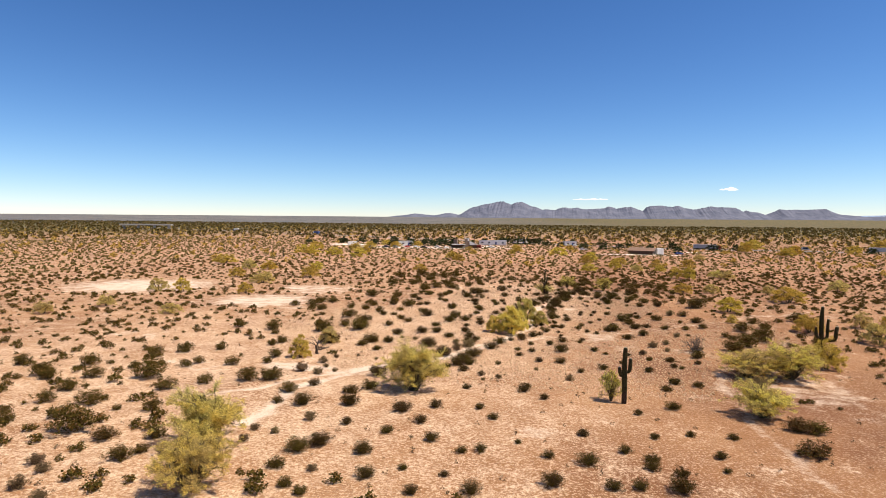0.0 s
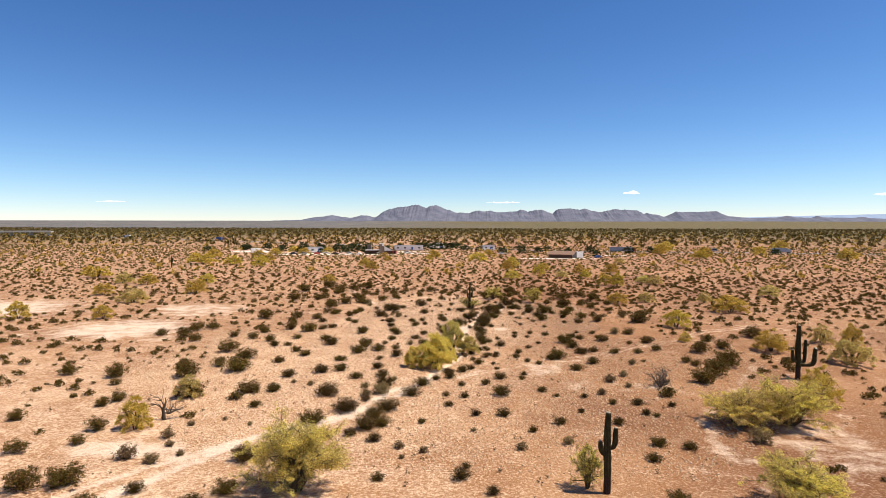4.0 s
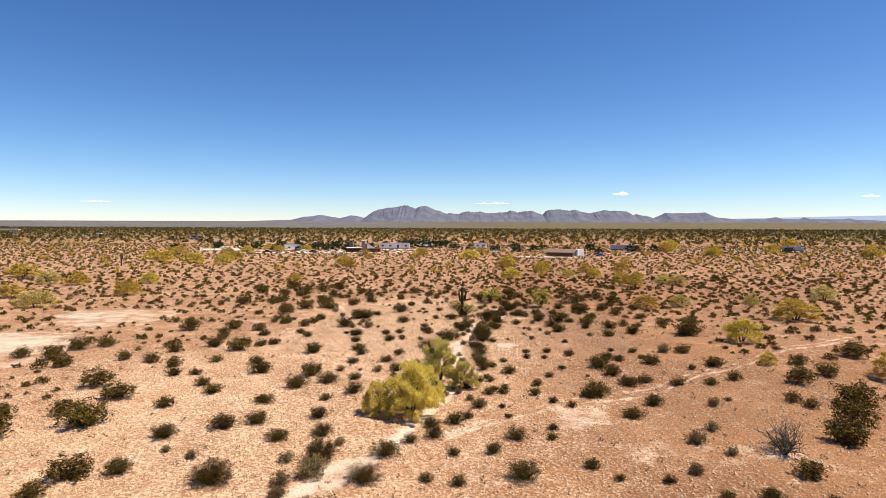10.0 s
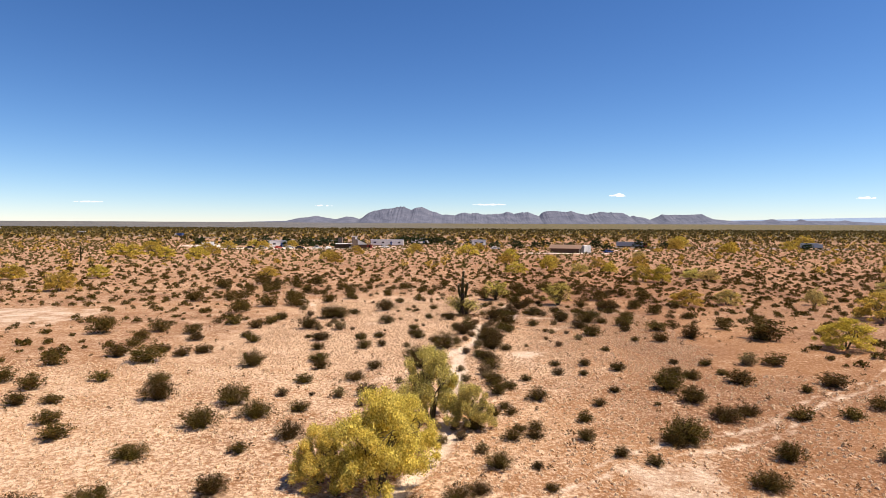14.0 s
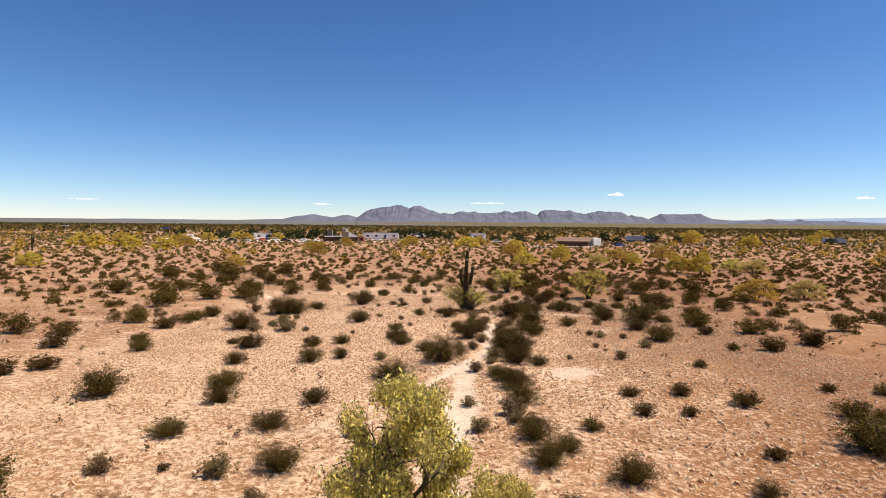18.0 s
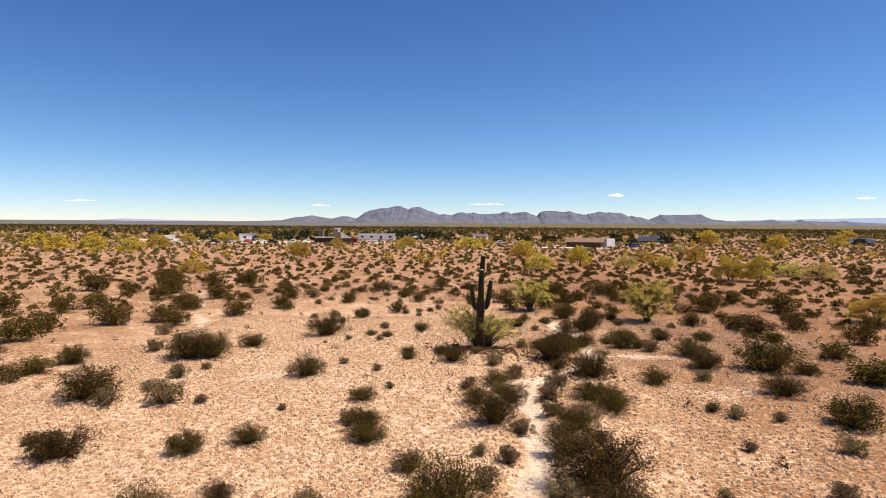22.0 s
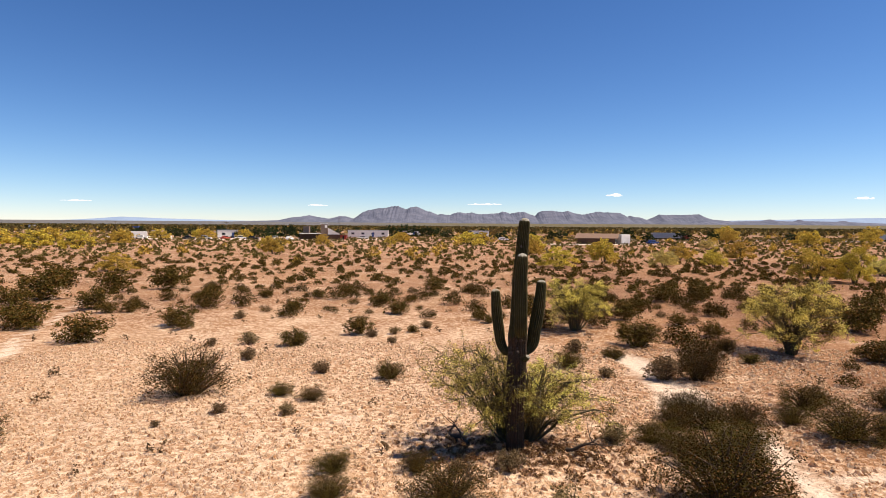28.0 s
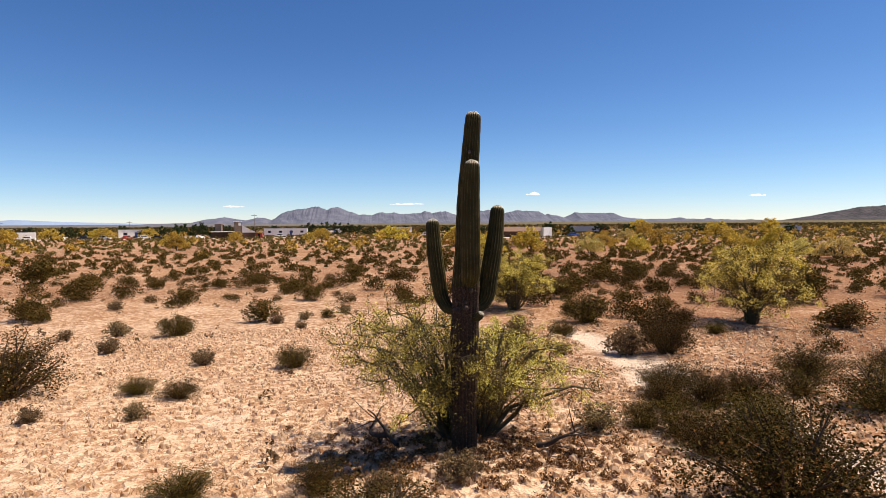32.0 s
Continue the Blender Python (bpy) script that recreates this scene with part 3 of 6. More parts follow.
def creosotes(detail, *places):
    """Creosote bushes at (x, y, width)."""
    for i, (x, y, w) in enumerate(places):
        k = int(abs(x * 7.3 + y * 3.1)) % len(CREOSOTE[detail])
        stems, foliage = CREOSOTE[detail][k]
        ob = thing("creosote_bush", x, y, float(relief(x, y)), (x * 53 + y * 31) % 360,
                   "dark olive-green creosote bush on dry desert soil" if w > 1.1 else "small dark olive-green creosote bush on dry soil", "bush", "creosote bushes")
        ob.scale = (w * 1.1, w * 1.1, w * (0.54 + 0.24 * ((x * 1.7 + y * 2.3) % 1.0)))
        part("branchwork", stems, None, ob)
        part("foliage", foliage, None, ob)


OUTER = []


def outer_bushes(*places):
    """Bushes at (x, y, width) that stand well off the flight and are joined into one mesh."""
    OUTER.extend(places)


def sages(*places):
    """Low grey bursage shrubs at (x, y, width)."""
    for i, (x, y, w) in enumerate(places):
        stems, foliage = SAGE[int(abs(x * 7.3 + y * 3.1)) % 3]
        ob = thing("bursage_shrub", x, y, float(relief(x, y)), (x * 53 + y * 31) % 360,
                   "low grey-green bursage shrub on dry soil", "shrub", "bursage shrubs")
        ob.scale = (w, w, w * 0.75)
        part("branchwork", stems, None, ob)
        part("foliage", foliage, None, ob)


def tree_meshes(seed, trunks, clusters, per, leaf, mat, bark, width=1.0, height=0.8, open_crown=0.3, droop=0.0, lumps=0, lump_leaves=0):
    """Trunk and crown of a tree about one metre wide, to be scaled."""
    rng = np.random.default_rng(seed)
    verts, faces, tips = [], [], []
    want = max(2, int(clusters / (trunks * 9)))
    for i in range(trunks):
        a = 2 * math.pi * (i + rng.uniform(-0.35, 0.35)) / trunks
        foot = Vector((math.cos(a) * 0.03, math.sin(a) * 0.03, -0.04))
        fork = Vector((math.cos(a) * 0.10, math.sin(a) * 0.10, height * rng.uniform(0.22, 0.34)))
        tube(verts, faces, [foot, foot.lerp(fork, 0.5) + Vector(rng.normal(size=3) * 0.012), fork], [0.020, 0.016, 0.012], 6)
        for j in range(3):
            b = a + rng.uniform(-0.9, 0.9)
            out = rng.uniform(0.14, 0.28) * width
            limb = Vector((math.cos(b) * out, math.sin(b) * out, height * rng.uniform(0.38, 0.6)))
            bend = fork.lerp(limb, 0.5) + Vector(rng.normal(size=3) * 0.02)
            tube(verts, faces, [fork, bend, limb], [0.010, 0.007, 0.005], 5)
            for k in range(3):
                c = b + rng.uniform(-1.2, 1.2)
                out2 = out + rng.uniform(-0.02, 0.17) * width
                top = height * (1.0 - 0.75 * (out2 / (0.53 * width)) ** 2 * rng.uniform(0.4, 1.1)) * rng.uniform(0.5, 0.74)
                tip = Vector((math.cos(c) * out2, math.sin(c) * out2, max(top, height * 0.22)))
                tube(verts, faces, [limb, limb.lerp(tip, 0.5) + Vector((0, 0, 0.03)), tip], [0.004, 0.003, 0.0012], 4)
                for q in range(want):
                    t = rng.uniform(open_crown, 1.05)
                    p = limb.lerp(tip, t) + Vector(rng.normal(size=3) * 0.035)
                    p.z -= droop * rng.uniform(0, 0.2)
                    tips.append(p)
    f = leaves(rng, np.array(tips), 0.026, per, leaf, 0.85, 0.65, 3)
    if lumps:
        # billows of small leaves all over the dome of the crown, some down to the ground
        p = []
        for i in range(lumps):
            a, u = 2.4 * i + rng.uniform(-0.3, 0.3), math.sqrt((i + 0.5) / lumps)
            out = 0.44 * width * u * rng.uniform(0.72, 1.12)
            z = height * (0.05 + 0.82 * math.sqrt(max(0.0, 1 - u * u)) * rng.uniform(0.03, 1.0) ** 0.65)
            r = rng.uniform(0.04, 0.10)
            d = rng.normal(size=(lump_leaves, 3))
            d /= np.linalg.norm(d, axis=1)[:, None]
            d *= r * rng.uniform(0.1, 1.0, (lump_leaves, 1)) ** 0.6
            d[:, 2] *= 0.8
            p.append(d + np.array([math.cos(a) * out, math.sin(a) * out, z]))
        f = np.concatenate([f, leaves(rng, np.concatenate(p), 0.012, 1, leaf, 1.0, 0.65, 3)])
    f[:, :, 2] = np.maximum(f[:, :, 2], 0.015)
    return fitted(mesh_of("trunk", verts, faces, bark), quads_mesh("crown", f, mat), tall=1.0)


def airy_meshes(seed, stems, per, leaf, bloom=0.3, twigs=13, leaf_mat=None, lean=0.0):
    """A sprawling, see-through palo verde one metre wide: crooked branches that arch out from the foot, sprays of small leaves and yellow flowers at their ends."""
    rng = np.random.default_rng(seed)
    verts, faces, small, yellow = [], [], [], []
    shift = Vector((lean, 0, 0))
    for i in range(stems):
        a, u = 2.4 * i + rng.uniform(-0.3, 0.3), math.sqrt((i + 0.5) / stems)
        reach = 0.45 * u * rng.uniform(0.8, 1.1)
        top = 0.80 * (0.20 + 0.74 * math.sqrt(max(0.0, 1 - (u * 0.97) ** 2))) * rng.uniform(0.62, 1.0)
        d = Vector((math.cos(a), math.sin(a), 0))
        out = d * reach + shift
        foot = d * 0.025 + Vector((0, 0, -0.03))
        low = out * 0.22 + Vector((0, 0, top * 0.42)) + Vector(rng.normal(size=3) * 0.03)
        mid = out * 0.60 + Vector((0, 0, top * 0.86)) + Vector(rng.normal(size=3) * 0.045)
        end = out + Vector((0, 0, top * (1.02 - 0.3 * u * rng.uniform(0, 1)))) + Vector(rng.normal(size=3) * 0.04)
        way = [foot, low, mid, end]
        thick = rng.uniform(0.7, 1.5)
        tube(verts, faces, way, [0.011 * thick, 0.008 * thick, 0.0045 * thick, 0.0012], 5)
        flowering = rng.uniform() < 0.30 * bloom
        for j in range(twigs):
            t = rng.uniform(0.7, 3.0)
            p = way[int(min(t, 2.99))].lerp(way[int(min(t, 2.99)) + 1], t - int(min(t, 2.99)))
            side = Vector(rng.normal(size=3)) + d * 0.7 + Vector((0, 0, 0.2))
            q = p + side.normalized() * rng.uniform(0.05, 0.15)
            q.z = max(q.z, 0.05)
            tube(verts, faces, [p, p.lerp(q, 0.5) + Vector(rng.normal(size=3) * 0.014), q], [0.003, 0.002, 0.0006], 3)
            if t < 1.5 and rng.uniform() < 0.65:
                continue
            blooms = t > 1.7 and rng.uniform() < (0.75 if flowering else 0.06 * bloom)
            for k in range(10):
                s = p.lerp(q, 0.40 + 0.72 * k / 9) + Vector(rng.normal(size=3) * 0.011)
                (yellow if blooms and k > 1 else small).append(s)
    f = leaves(rng, np.array(small), 0.012, per, leaf, 0.9, 0.65, 3)
    g = leaves(rng, np.array(yellow), 0.011, per + 2, leaf, 0.9, 0.65, 3)
    f[:, :, 2] = np.maximum(f[:, :, 2], 0.015)
    g[:, :, 2] = np.maximum(g[:, :, 2], 0.015)
    made = (mesh_of("trunk", verts, faces, GREEN_BARK), quads_mesh("crown", f, leaf_mat or AIRY_LEAF), quads_mesh("blossom", g, NEAR_PALO))
    for me in made:
        me.transform(Matrix.Translation(-shift))
    fitted(*made, tall=1.0)
    return made


PALO = {"near": [tree_meshes(100 + i, 5, 120, 10, 0.0095, NEAR_PALO, GREEN_BARK, lumps=100, lump_leaves=420) for i in range(3)],
        "mid": [tree_meshes(110 + i, 4, 40, 6, 0.013, PALO_LEAF, GREEN_BARK, lumps=76, lump_leaves=150) for i in range(3)],
        "far": [tree_meshes(114 + i, 3, 27, 3, 0.024, PALO_LEAF, GREEN_BARK, lumps=54, lump_leaves=66) for i in range(3)]}
PALO["green"] = [(a, swap(b, PALO_GREEN)) for a, b in PALO["mid"]]
PALO["near_green"] = [airy_meshes(104 + i, 30, 6, 0.0062, 2.4, 16) for i in range(3)]
PALO["dense_green"] = [(a, swap(b, PALO_GREEN)) for a, b in PALO["near"][1:]]
PALO["airy_bloom"] = [airy_meshes(126 + i, 40, 10, 0.0055, 2.4, 22, PALO_GREEN) for i in range(3)]
MESQUITE = [tree_meshes(130 + i, 3, 100, 3, 0.04, SHADE_LEAF, STEM, open_crown=0.1, lumps=22, lump_leaves=34) for i in range(3)]


def palo_verdes(detail, *places):
    """Palo verde trees at (x, y, width, height)."""
    for x, y, w, h in places:
        sets = PALO[detail]
        trunk, crown, *blossom = sets[int(abs(x * 5.3 + y * 3.7)) % len(sets)]
        green = detail.endswith("green")
        ob = thing("palo_verde_tree", x, y, float(relief(x, y)), (x * 71 + y * 37) % 360,
                   "green palo verde tree with few flowers on dry soil" if green else "palo verde tree in bright yellow-green bloom on dry soil", "tree", "palo verde trees")
        ob.scale = (w * 0.94, w * 0.94, h) if detail in ("near", "near_green", "dense_green", "airy_bloom") else (w * 0.82, w * 0.82, h * 0.9)
        part("trunk", trunk, None, ob)
        part("crown", crown, None, ob)
        for flowers in blossom:
            part("blossom", flowers, None, ob, "yellow flower sprays")


def mesquites(*places):
    for x, y, w, h in places:
        trunk, crown = MESQUITE[int(abs(x * 5.3 + y * 3.7)) % 3]
        ob = thing("shade_tree", x, y, 0.0, (x * 71 + y * 37) % 360, "dense dark green shade tree beside the buildings", "tree", "shade trees")
        ob.scale = (w, w, h)
        part("trunk", trunk, None, ob)
        part("crown", crown, None, ob)


# ---------------------------------------------------------------- saguaros
def column(name, pts, radii, ribs, parent, cork_to=-1.0, cap=True, label=""):
    """A ribbed cactus stem through pts. cork_to: height below which the skin is old bark."""
    pts = [Vector(p) for p in pts]
    # smooth the way with even steps
    way, rad = [], []
    for i in range(len(pts) - 1):
        p0, p1, p2, p3 = pts[max(i - 1, 0)], pts[i], pts[i + 1], pts[min(i + 2, len(pts) - 1)]
        n = max(3, int((p2 - p1).length / 0.09))
        for s in range(n):
            t = s / n
            way.append(0.5 * ((2 * p1) + (p2 - p0) * t + (2 * p0 - 5 * p1 + 4 * p2 - p3) * t * t + (3 * p1 - p0 - 3 * p2 + p3) * t ** 3))
            rad.append(radii[i] + (radii[i + 1] - radii[i]) * t)
    way.append(pts[-1])
    rad.append(radii[-1])
    if cap:
        d = (way[-1] - way[-2]).normalized()
        end, r = way[-1], rad[-1]
        for a in (20, 38, 54, 68, 80):
            way.append(end + d * r * math.sin(radians(a)))
            rad.append(r * math.cos(radians(a)))
    sides = ribs * 4
    verts, faces, rib, cork = [], [], [], []
    u = Vector((1, 0, 0))
    for i, p in enumerate(way):
        d = (way[min(i + 1, len(way) - 1)] - way[max(i - 1, 0)]).normalized()
        u = (u - d * u.dot(d)).normalized()
        w = d.cross(u)
        lump = 1.0 + 0.11 * noise.noise(Vector((p.z * 1.4, p.x, pts[0].x * 3))) + 0.06 * noise.noise(Vector((p.z * 4.5, p.x * 2, pts[0].y * 3)))
        for s in range(sides):
            a = 2 * math.pi * s / sides
            k = 0.5 + 0.5 * math.cos(ribs * a)
            r = rad[i] * lump * (0.82 + 0.22 * k)
            verts.append(p + (u * math.cos(a) + w * math.sin(a)) * r)
            # rib values above 1 mark the tips for the painted sunlit rim
            rib.append(k if i < len(way) - 4 or not cap else 1.0 + 0.4 * k)
            cork.append(1.0 if p.z < cork_to - 0.25 else max(0.0, min(1.0, (cork_to + 0.25 - p.z) / 0.5)))
    for i in range(len(way) - 1):
        for s in range(sides):
            a, b = i * sides + s, i * sides + (s + 1) % sides
            faces.append((a, b, b + sides, a + sides))
    top = len(verts)
    verts.append(way[-1])
    rib.append(1.0)
    cork.append(0.0)
    for s in range(sides):
        faces.append(((len(way) - 1) * sides + s, (len(way) - 1) * sides + (s + 1) % sides, top))
    me = mesh_of(name, verts, faces, SAGUARO, smooth=True)
    for key, values in (("rib", rib), ("cork", cork)):
        at = me.attributes.new(key, "FLOAT", "POINT")
        at.data.foreach_set("value", np.array(values, dtype=np.float32))
    return part(name, me, None, parent, label)


def main_saguaro():
    ob = thing("saguaro_cactus", 0, 0, float(relief(0, 0)) - 0.05, 0, "tall dark green saguaro cactus with three upright arms", "cactus", "saguaros")
    ob.scale = (0.838, 0.838, 0.833)
    column("trunk", [(0, 0, -0.2), (0.0, 0, 1.2), (0.02, -0.02, 2.6), (0.04, -0.05, 3.6), (0.03, -0.12, 4.4), (0.06, -0.2, 5.6), (0.13, -0.3, 6.6), (0.17, -0.35, 7.2)],
           [0.25, 0.27, 0.29, 0.29, 0.22, 0.20, 0.185, 0.165], 20, ob, 3.7)
    column("arm", [(0.05, -0.12, 3.75), (0.07, -0.42, 3.85), (0.07, -0.62, 4.1), (0.05, -0.70, 4.8), (0.05, -0.74, 5.6), (0.07, -0.80, 6.15)],
           [0.10, 0.16, 0.19, 0.20, 0.19, 0.16], 18, ob)
    column("arm", [(-0.12, 0.05, 3.12), (-0.32, 0.12, 3.18), (-0.46, 0.18, 3.42), (-0.52, 0.2, 3.8), (-0.60, 0.2, 4.4), (-0.64, 0.2, 5.0)],
           [0.09, 0.13, 0.15, 0.16, 0.165, 0.135], 16, ob)
    column("arm", [(0.12, 0.05, 3.18), (0.34, 0.12, 3.2), (0.52, 0.16, 3.4), (0.59, 0.18, 3.85), (0.72, 0.2, 4.6), (0.79, 0.22, 5.28)],
           [0.10, 0.14, 0.17, 0.185, 0.18, 0.15], 18, ob)
    column("young_arm", [(0.16, -0.2, 3.0), (0.25, -0.30, 3.02), (0.30, -0.34, 3.08)], [0.05, 0.09, 0.085], 12, ob)
    rng = np.random.default_rng(8)
    for i in range(10):
        a, z = rng.uniform(3.4, 6.0), rng.uniform(3.0, 3.95)
        r = rng.uniform(0.03, 0.055)
        bm = bmesh.new()
        bmesh.ops.create_icosphere(bm, subdivisions=2, radius=r)
        for v in bm.verts:
            v.co *= 1 + 0.35 * noise.noise(v.co * 22 + Vector((i, 0, 0)))
            v.co.z *= 1.3
        bmesh.ops.translate(bm, verts=bm.verts, vec=(0.04 + math.cos(a) * 0.27, -0.06 + math.sin(a) * 0.27, z))
        part("scar", bm, DEAD_WOOD, ob, "gnarled brown scar tissue")
    for z, a in ((6.5, 4.4), (2.2, 4.6)):
        bm = bmesh.new()
        bmesh.ops.create_icosphere(bm, subdivisions=2, radius=0.035, matrix=Matrix.Diagonal((1, 0.5, 1.2, 1)))
        bmesh.ops.translate(bm, verts=bm.verts, vec=(0.04 + 0.014 * z + math.cos(a) * 0.2, -0.045 * z + math.sin(a) * (0.19 if z > 3 else 0.27), z))
        part("nest_hole", bm, GREY_WOOD, ob, "pale corky rim of a woodpecker hole")
    return ob


main_saguaro()


# ---------------------------------------------------------------- other saguaros
def saguaro(x, y, turn, height, arms, label):
    ob = thing("saguaro_cactus", x, y, float(relief(x, y)), turn, label, "cactus", "saguaros")
    r = 0.032 * height + 0.04
    column("trunk", [(0, 0, -0.2), (0.02, 0, height * 0.3), (-0.02, 0.03, height * 0.65), (0.03, 0, height - r * 1.0)], [r, r * 1.12, r * 1.1, r * 0.8], 16, ob, height * 0.22)
    for side, low, top, out in arms:
        a = radians(side)
        c, s = math.cos(a), math.sin(a)
        q = r * 0.78
        column("arm", [(c * r * 0.4, s * r * 0.4, low), (c * out * 0.7, s * out * 0.7, low + 0.02), (c * out, s * out, low + 0.35), (c * out * 1.05, s * out * 1.05, (low + top) / 2 + 0.1), (c * out * 1.1, s * out * 1.1, top)],
               [q * 0.6, q * 0.9, q, q, q * 0.8], 14, ob)
    return ob


saguaro(10.6, -88.9, 0, 5.75, ((0, 3.2, 4.5, 0.5), (185, 2.8, 3.6, 0.45)), "tall saguaro cactus with two short arms beside a shrub")
saguaro(42.3, -52.6, 10, 7.0, ((0, 2.1, 4.9, 0.85), (180, 2.3, 3.7, 0.75), (320, 1.9, 4.0, 1.7), (60, 2.1, 4.3, 1.35), (5, 1.7, 3.8, 2.25)), "old saguaro cactus with a crowd of upright arms")
saguaro(-127.5, 113.4, 0, 5.0, ((0, 2.5, 4.2, 0.5),), "distant saguaro cactus with one arm among the scrub")


# ---------------------------------------------------------------- dead wood
def twisted_limb(name, seed, start, heading, length, r, parent, forks=4, rise=0.5, mat=None):
    """A crooked dead limb; each fork that leaves it is a twig of its own."""
    rng = np.random.default_rng(seed)
    made = []

    def grow(p, d, n, rad, depth, verts, faces):
        pts, rs = [p], [rad]
        for i in range(n):
            d = (d + Vector(rng.normal(size=3) * 0.28)).normalized()
            p = p + d * length / n * (0.75 ** depth)
            pts.append(p)
            rs.append(rad * (1 - 0.8 * (i + 1) / n))
        tube(verts, faces, pts, rs, 6 if depth == 0 else 4)
        if depth < 2:
            for j in range(forks if depth else forks + 1):
                k = int(rng.integers(1, n))
                way = (d + Vector(rng.normal(size=3) * 0.75) + Vector((0, 0, rise * 0.3))).normalized()
                to = ([], [])
                grow(pts[k], way, 3, rs[k] * 0.7, depth + 1, *to)
                made.append(to)

    verts, faces = [], []
    grow(Vector(start), Vector(heading).normalized(), 6, r, 0, verts, faces)
    limb = part(name, mesh_of(name, verts, faces, mat or DEAD_WOOD, smooth=True), None, parent)
    for v, f in made:
        part("twig", mesh_of("twig", v, f, mat or DEAD_WOOD, smooth=True), None, limb)
    return limb


def bare_shrub(x, y, size, seed, label):
    ob = thing("bare_shrub", x, y, float(relief(x, y)), 0, label, "shrub")
    for i in range(10):
        a = i * 0.63 + seed
        twisted_limb("branch", seed * 10 + i, (math.cos(a) * 0.08, math.sin(a) * 0.08, -0.05), (math.cos(a) * 0.7, math.sin(a) * 0.7, 1.0), size, 0.07, ob, 4, mat=GREY_WOOD)


bare_shrub(23.4, -58.6, 2.0, 3, "leafless grey desert shrub on open ground")

snag = thing("dead_tree", -27.4, -76.5, 0.0, 0, "blackened dead tree trunk standing among palo verde", "tree")
twisted_limb("trunk", 5, (0, 0, -0.1), (0.15, 0.1, 1), 2.3, 0.22, snag, 3, 0.8)
twisted_limb("limb", 6, (0.2, 0.1, 0.6), (0.9, 0.1, 0.8), 1.5, 0.12, snag, 3, 0.8)

fallen = thing("fallen_branch", 1.3, -0.35, 0.05, 0, "fallen dark dead branch lying at the foot of the saguaro", "branch")
twisted_limb("limb", 15, (0, 0.1, 0.12), (1.0, -0.25, 0.05), 0.95, 0.06, fallen, 2, -0.2)
twisted_limb("limb", 16, (0.2, 0, 0.05), (0.9, 0.5, 0.05), 0.8, 0.035, fallen, 2, -0.2)
logs = thing("fallen_branch", -1.4, 0.5, 0.05, 160, "fallen dead limb in the shade of the saguaro", "branch")
twisted_limb("limb", 17, (0, 0, 0.15), (1.0, 0.1, 0.05), 1.0, 0.06, logs, 2, -0.2)
twisted_limb("limb", 18, (-0.3, 0.3, 0.1), (1.0, -0.35, 0.05), 0.9, 0.045, logs, 2, -0.2)

# the sprawling palo verde round the foot of the saguaro
AIRY = airy_meshes(140, 34, 6, 0.0048, 1.9, 20, lean=0.26)
AIRY_YELLOW = airy_meshes(141, 30, 6, 0.0048, 2.6, 20, lean=0.22)
for x, y, w, h, (trunk, crown, blossom), turn, label in (
        (-1.0, 0.8, 3.3, 2.7, AIRY, 176, "airy green palo verde shrub growing at the foot of the saguaro"),
        (1.25, 0.6, 3.1, 2.2, AIRY_YELLOW, -8, "palo verde shrub with yellow-green sprays beside the saguaro")):
    ob = thing("palo_verde_tree", x, y, 0.0, turn, label, "tree", "palo verde trees")
    ob.scale = (w, w, h)
    part("trunk", trunk, None, ob)
    part("crown", crown, None, ob)
    part("blossom", blossom, None, ob, "yellow flower sprays")


# ---------------------------------------------------------------- bushes and trees, placed to fit the camera's view
creosotes("close",
    (-4.8, -113.9, 1.07), (-1.1, -112.7, 1.39), (-8.4, -112.2, 1.45), (-3.3, -110.6, 0.82), (4, -110.4, 1.61), (-6.3, -110.4, 0.83),
    (8, -109.7, 1.23), (9.7, -109.4, 1.16), (-2.8, -106.4, 0.97), (10.9, -106.1, 1.25), (6.5, -106.1, 1.76), (-1.4, -106, 1.07),
    (3.6, -105.9, 1.06), (-5.5, -104.7, 1.29), (1.2, -103.7, 0.65), (9.3, -103.4, 1.03), (-7.3, -100.9, 1.29), (6.3, -100.1, 1.09),
    (-1.4, -98, 1.13), (-7, -96.2, 1.29), (-3, -95.3, 0.97), (2.8, -90, 1.06), (-5.3, -88.6, 1.09), (0.6, -87.5, 1.58),
    (0.9, -85.5, 0.76), (-7, -80.6, 1.37), (-8.2, -77.1, 2.48), (6.8, -75.9, 0.94), (-7.1, -75.8, 1.98), (-3.5, -74.4, 0.87),
)
creosotes("close",
    (9.6, -73.5, 1.38), (-8.2, -73.5, 2.17), (1.6, -72.1, 1.1), (4.3, -71.7, 1.62), (-7.3, -71.1, 2.56), (-1.2, -69.1, 1.16),
    (-5.5, -65.5, 2.29), (0.3, -65.5, 1.17), (-1.7, -65, 0.98), (4.4, -64.3, 2.13), (-0.1, -60.8, 0.93), (2.7, -60.3, 1.18),
    (-3.3, -58.7, 1.3), (-9.9, -58, 1.69), (-1.6, -57.6, 1.49), (4.5, -57.5, 1.67), (7.2, -57.2, 0.93), (7.6, -54.9, 0.98),
    (-0.1, -54.3, 1.6), (0.9, -53.1, 1.19), (1.9, -50.2, 1.45), (10.1, -49, 1), (8.6, -48.1, 1.02), (-9.6, -47.3, 1.7),
    (2.9, -46.3, 1.32), (4.2, -45.7, 1.22), (7.2, -45.8, 1.17), (0.8, -44.8, 1.38), (3.5, -44.7, 0.94), (4.5, -44.3, 1.06),
)
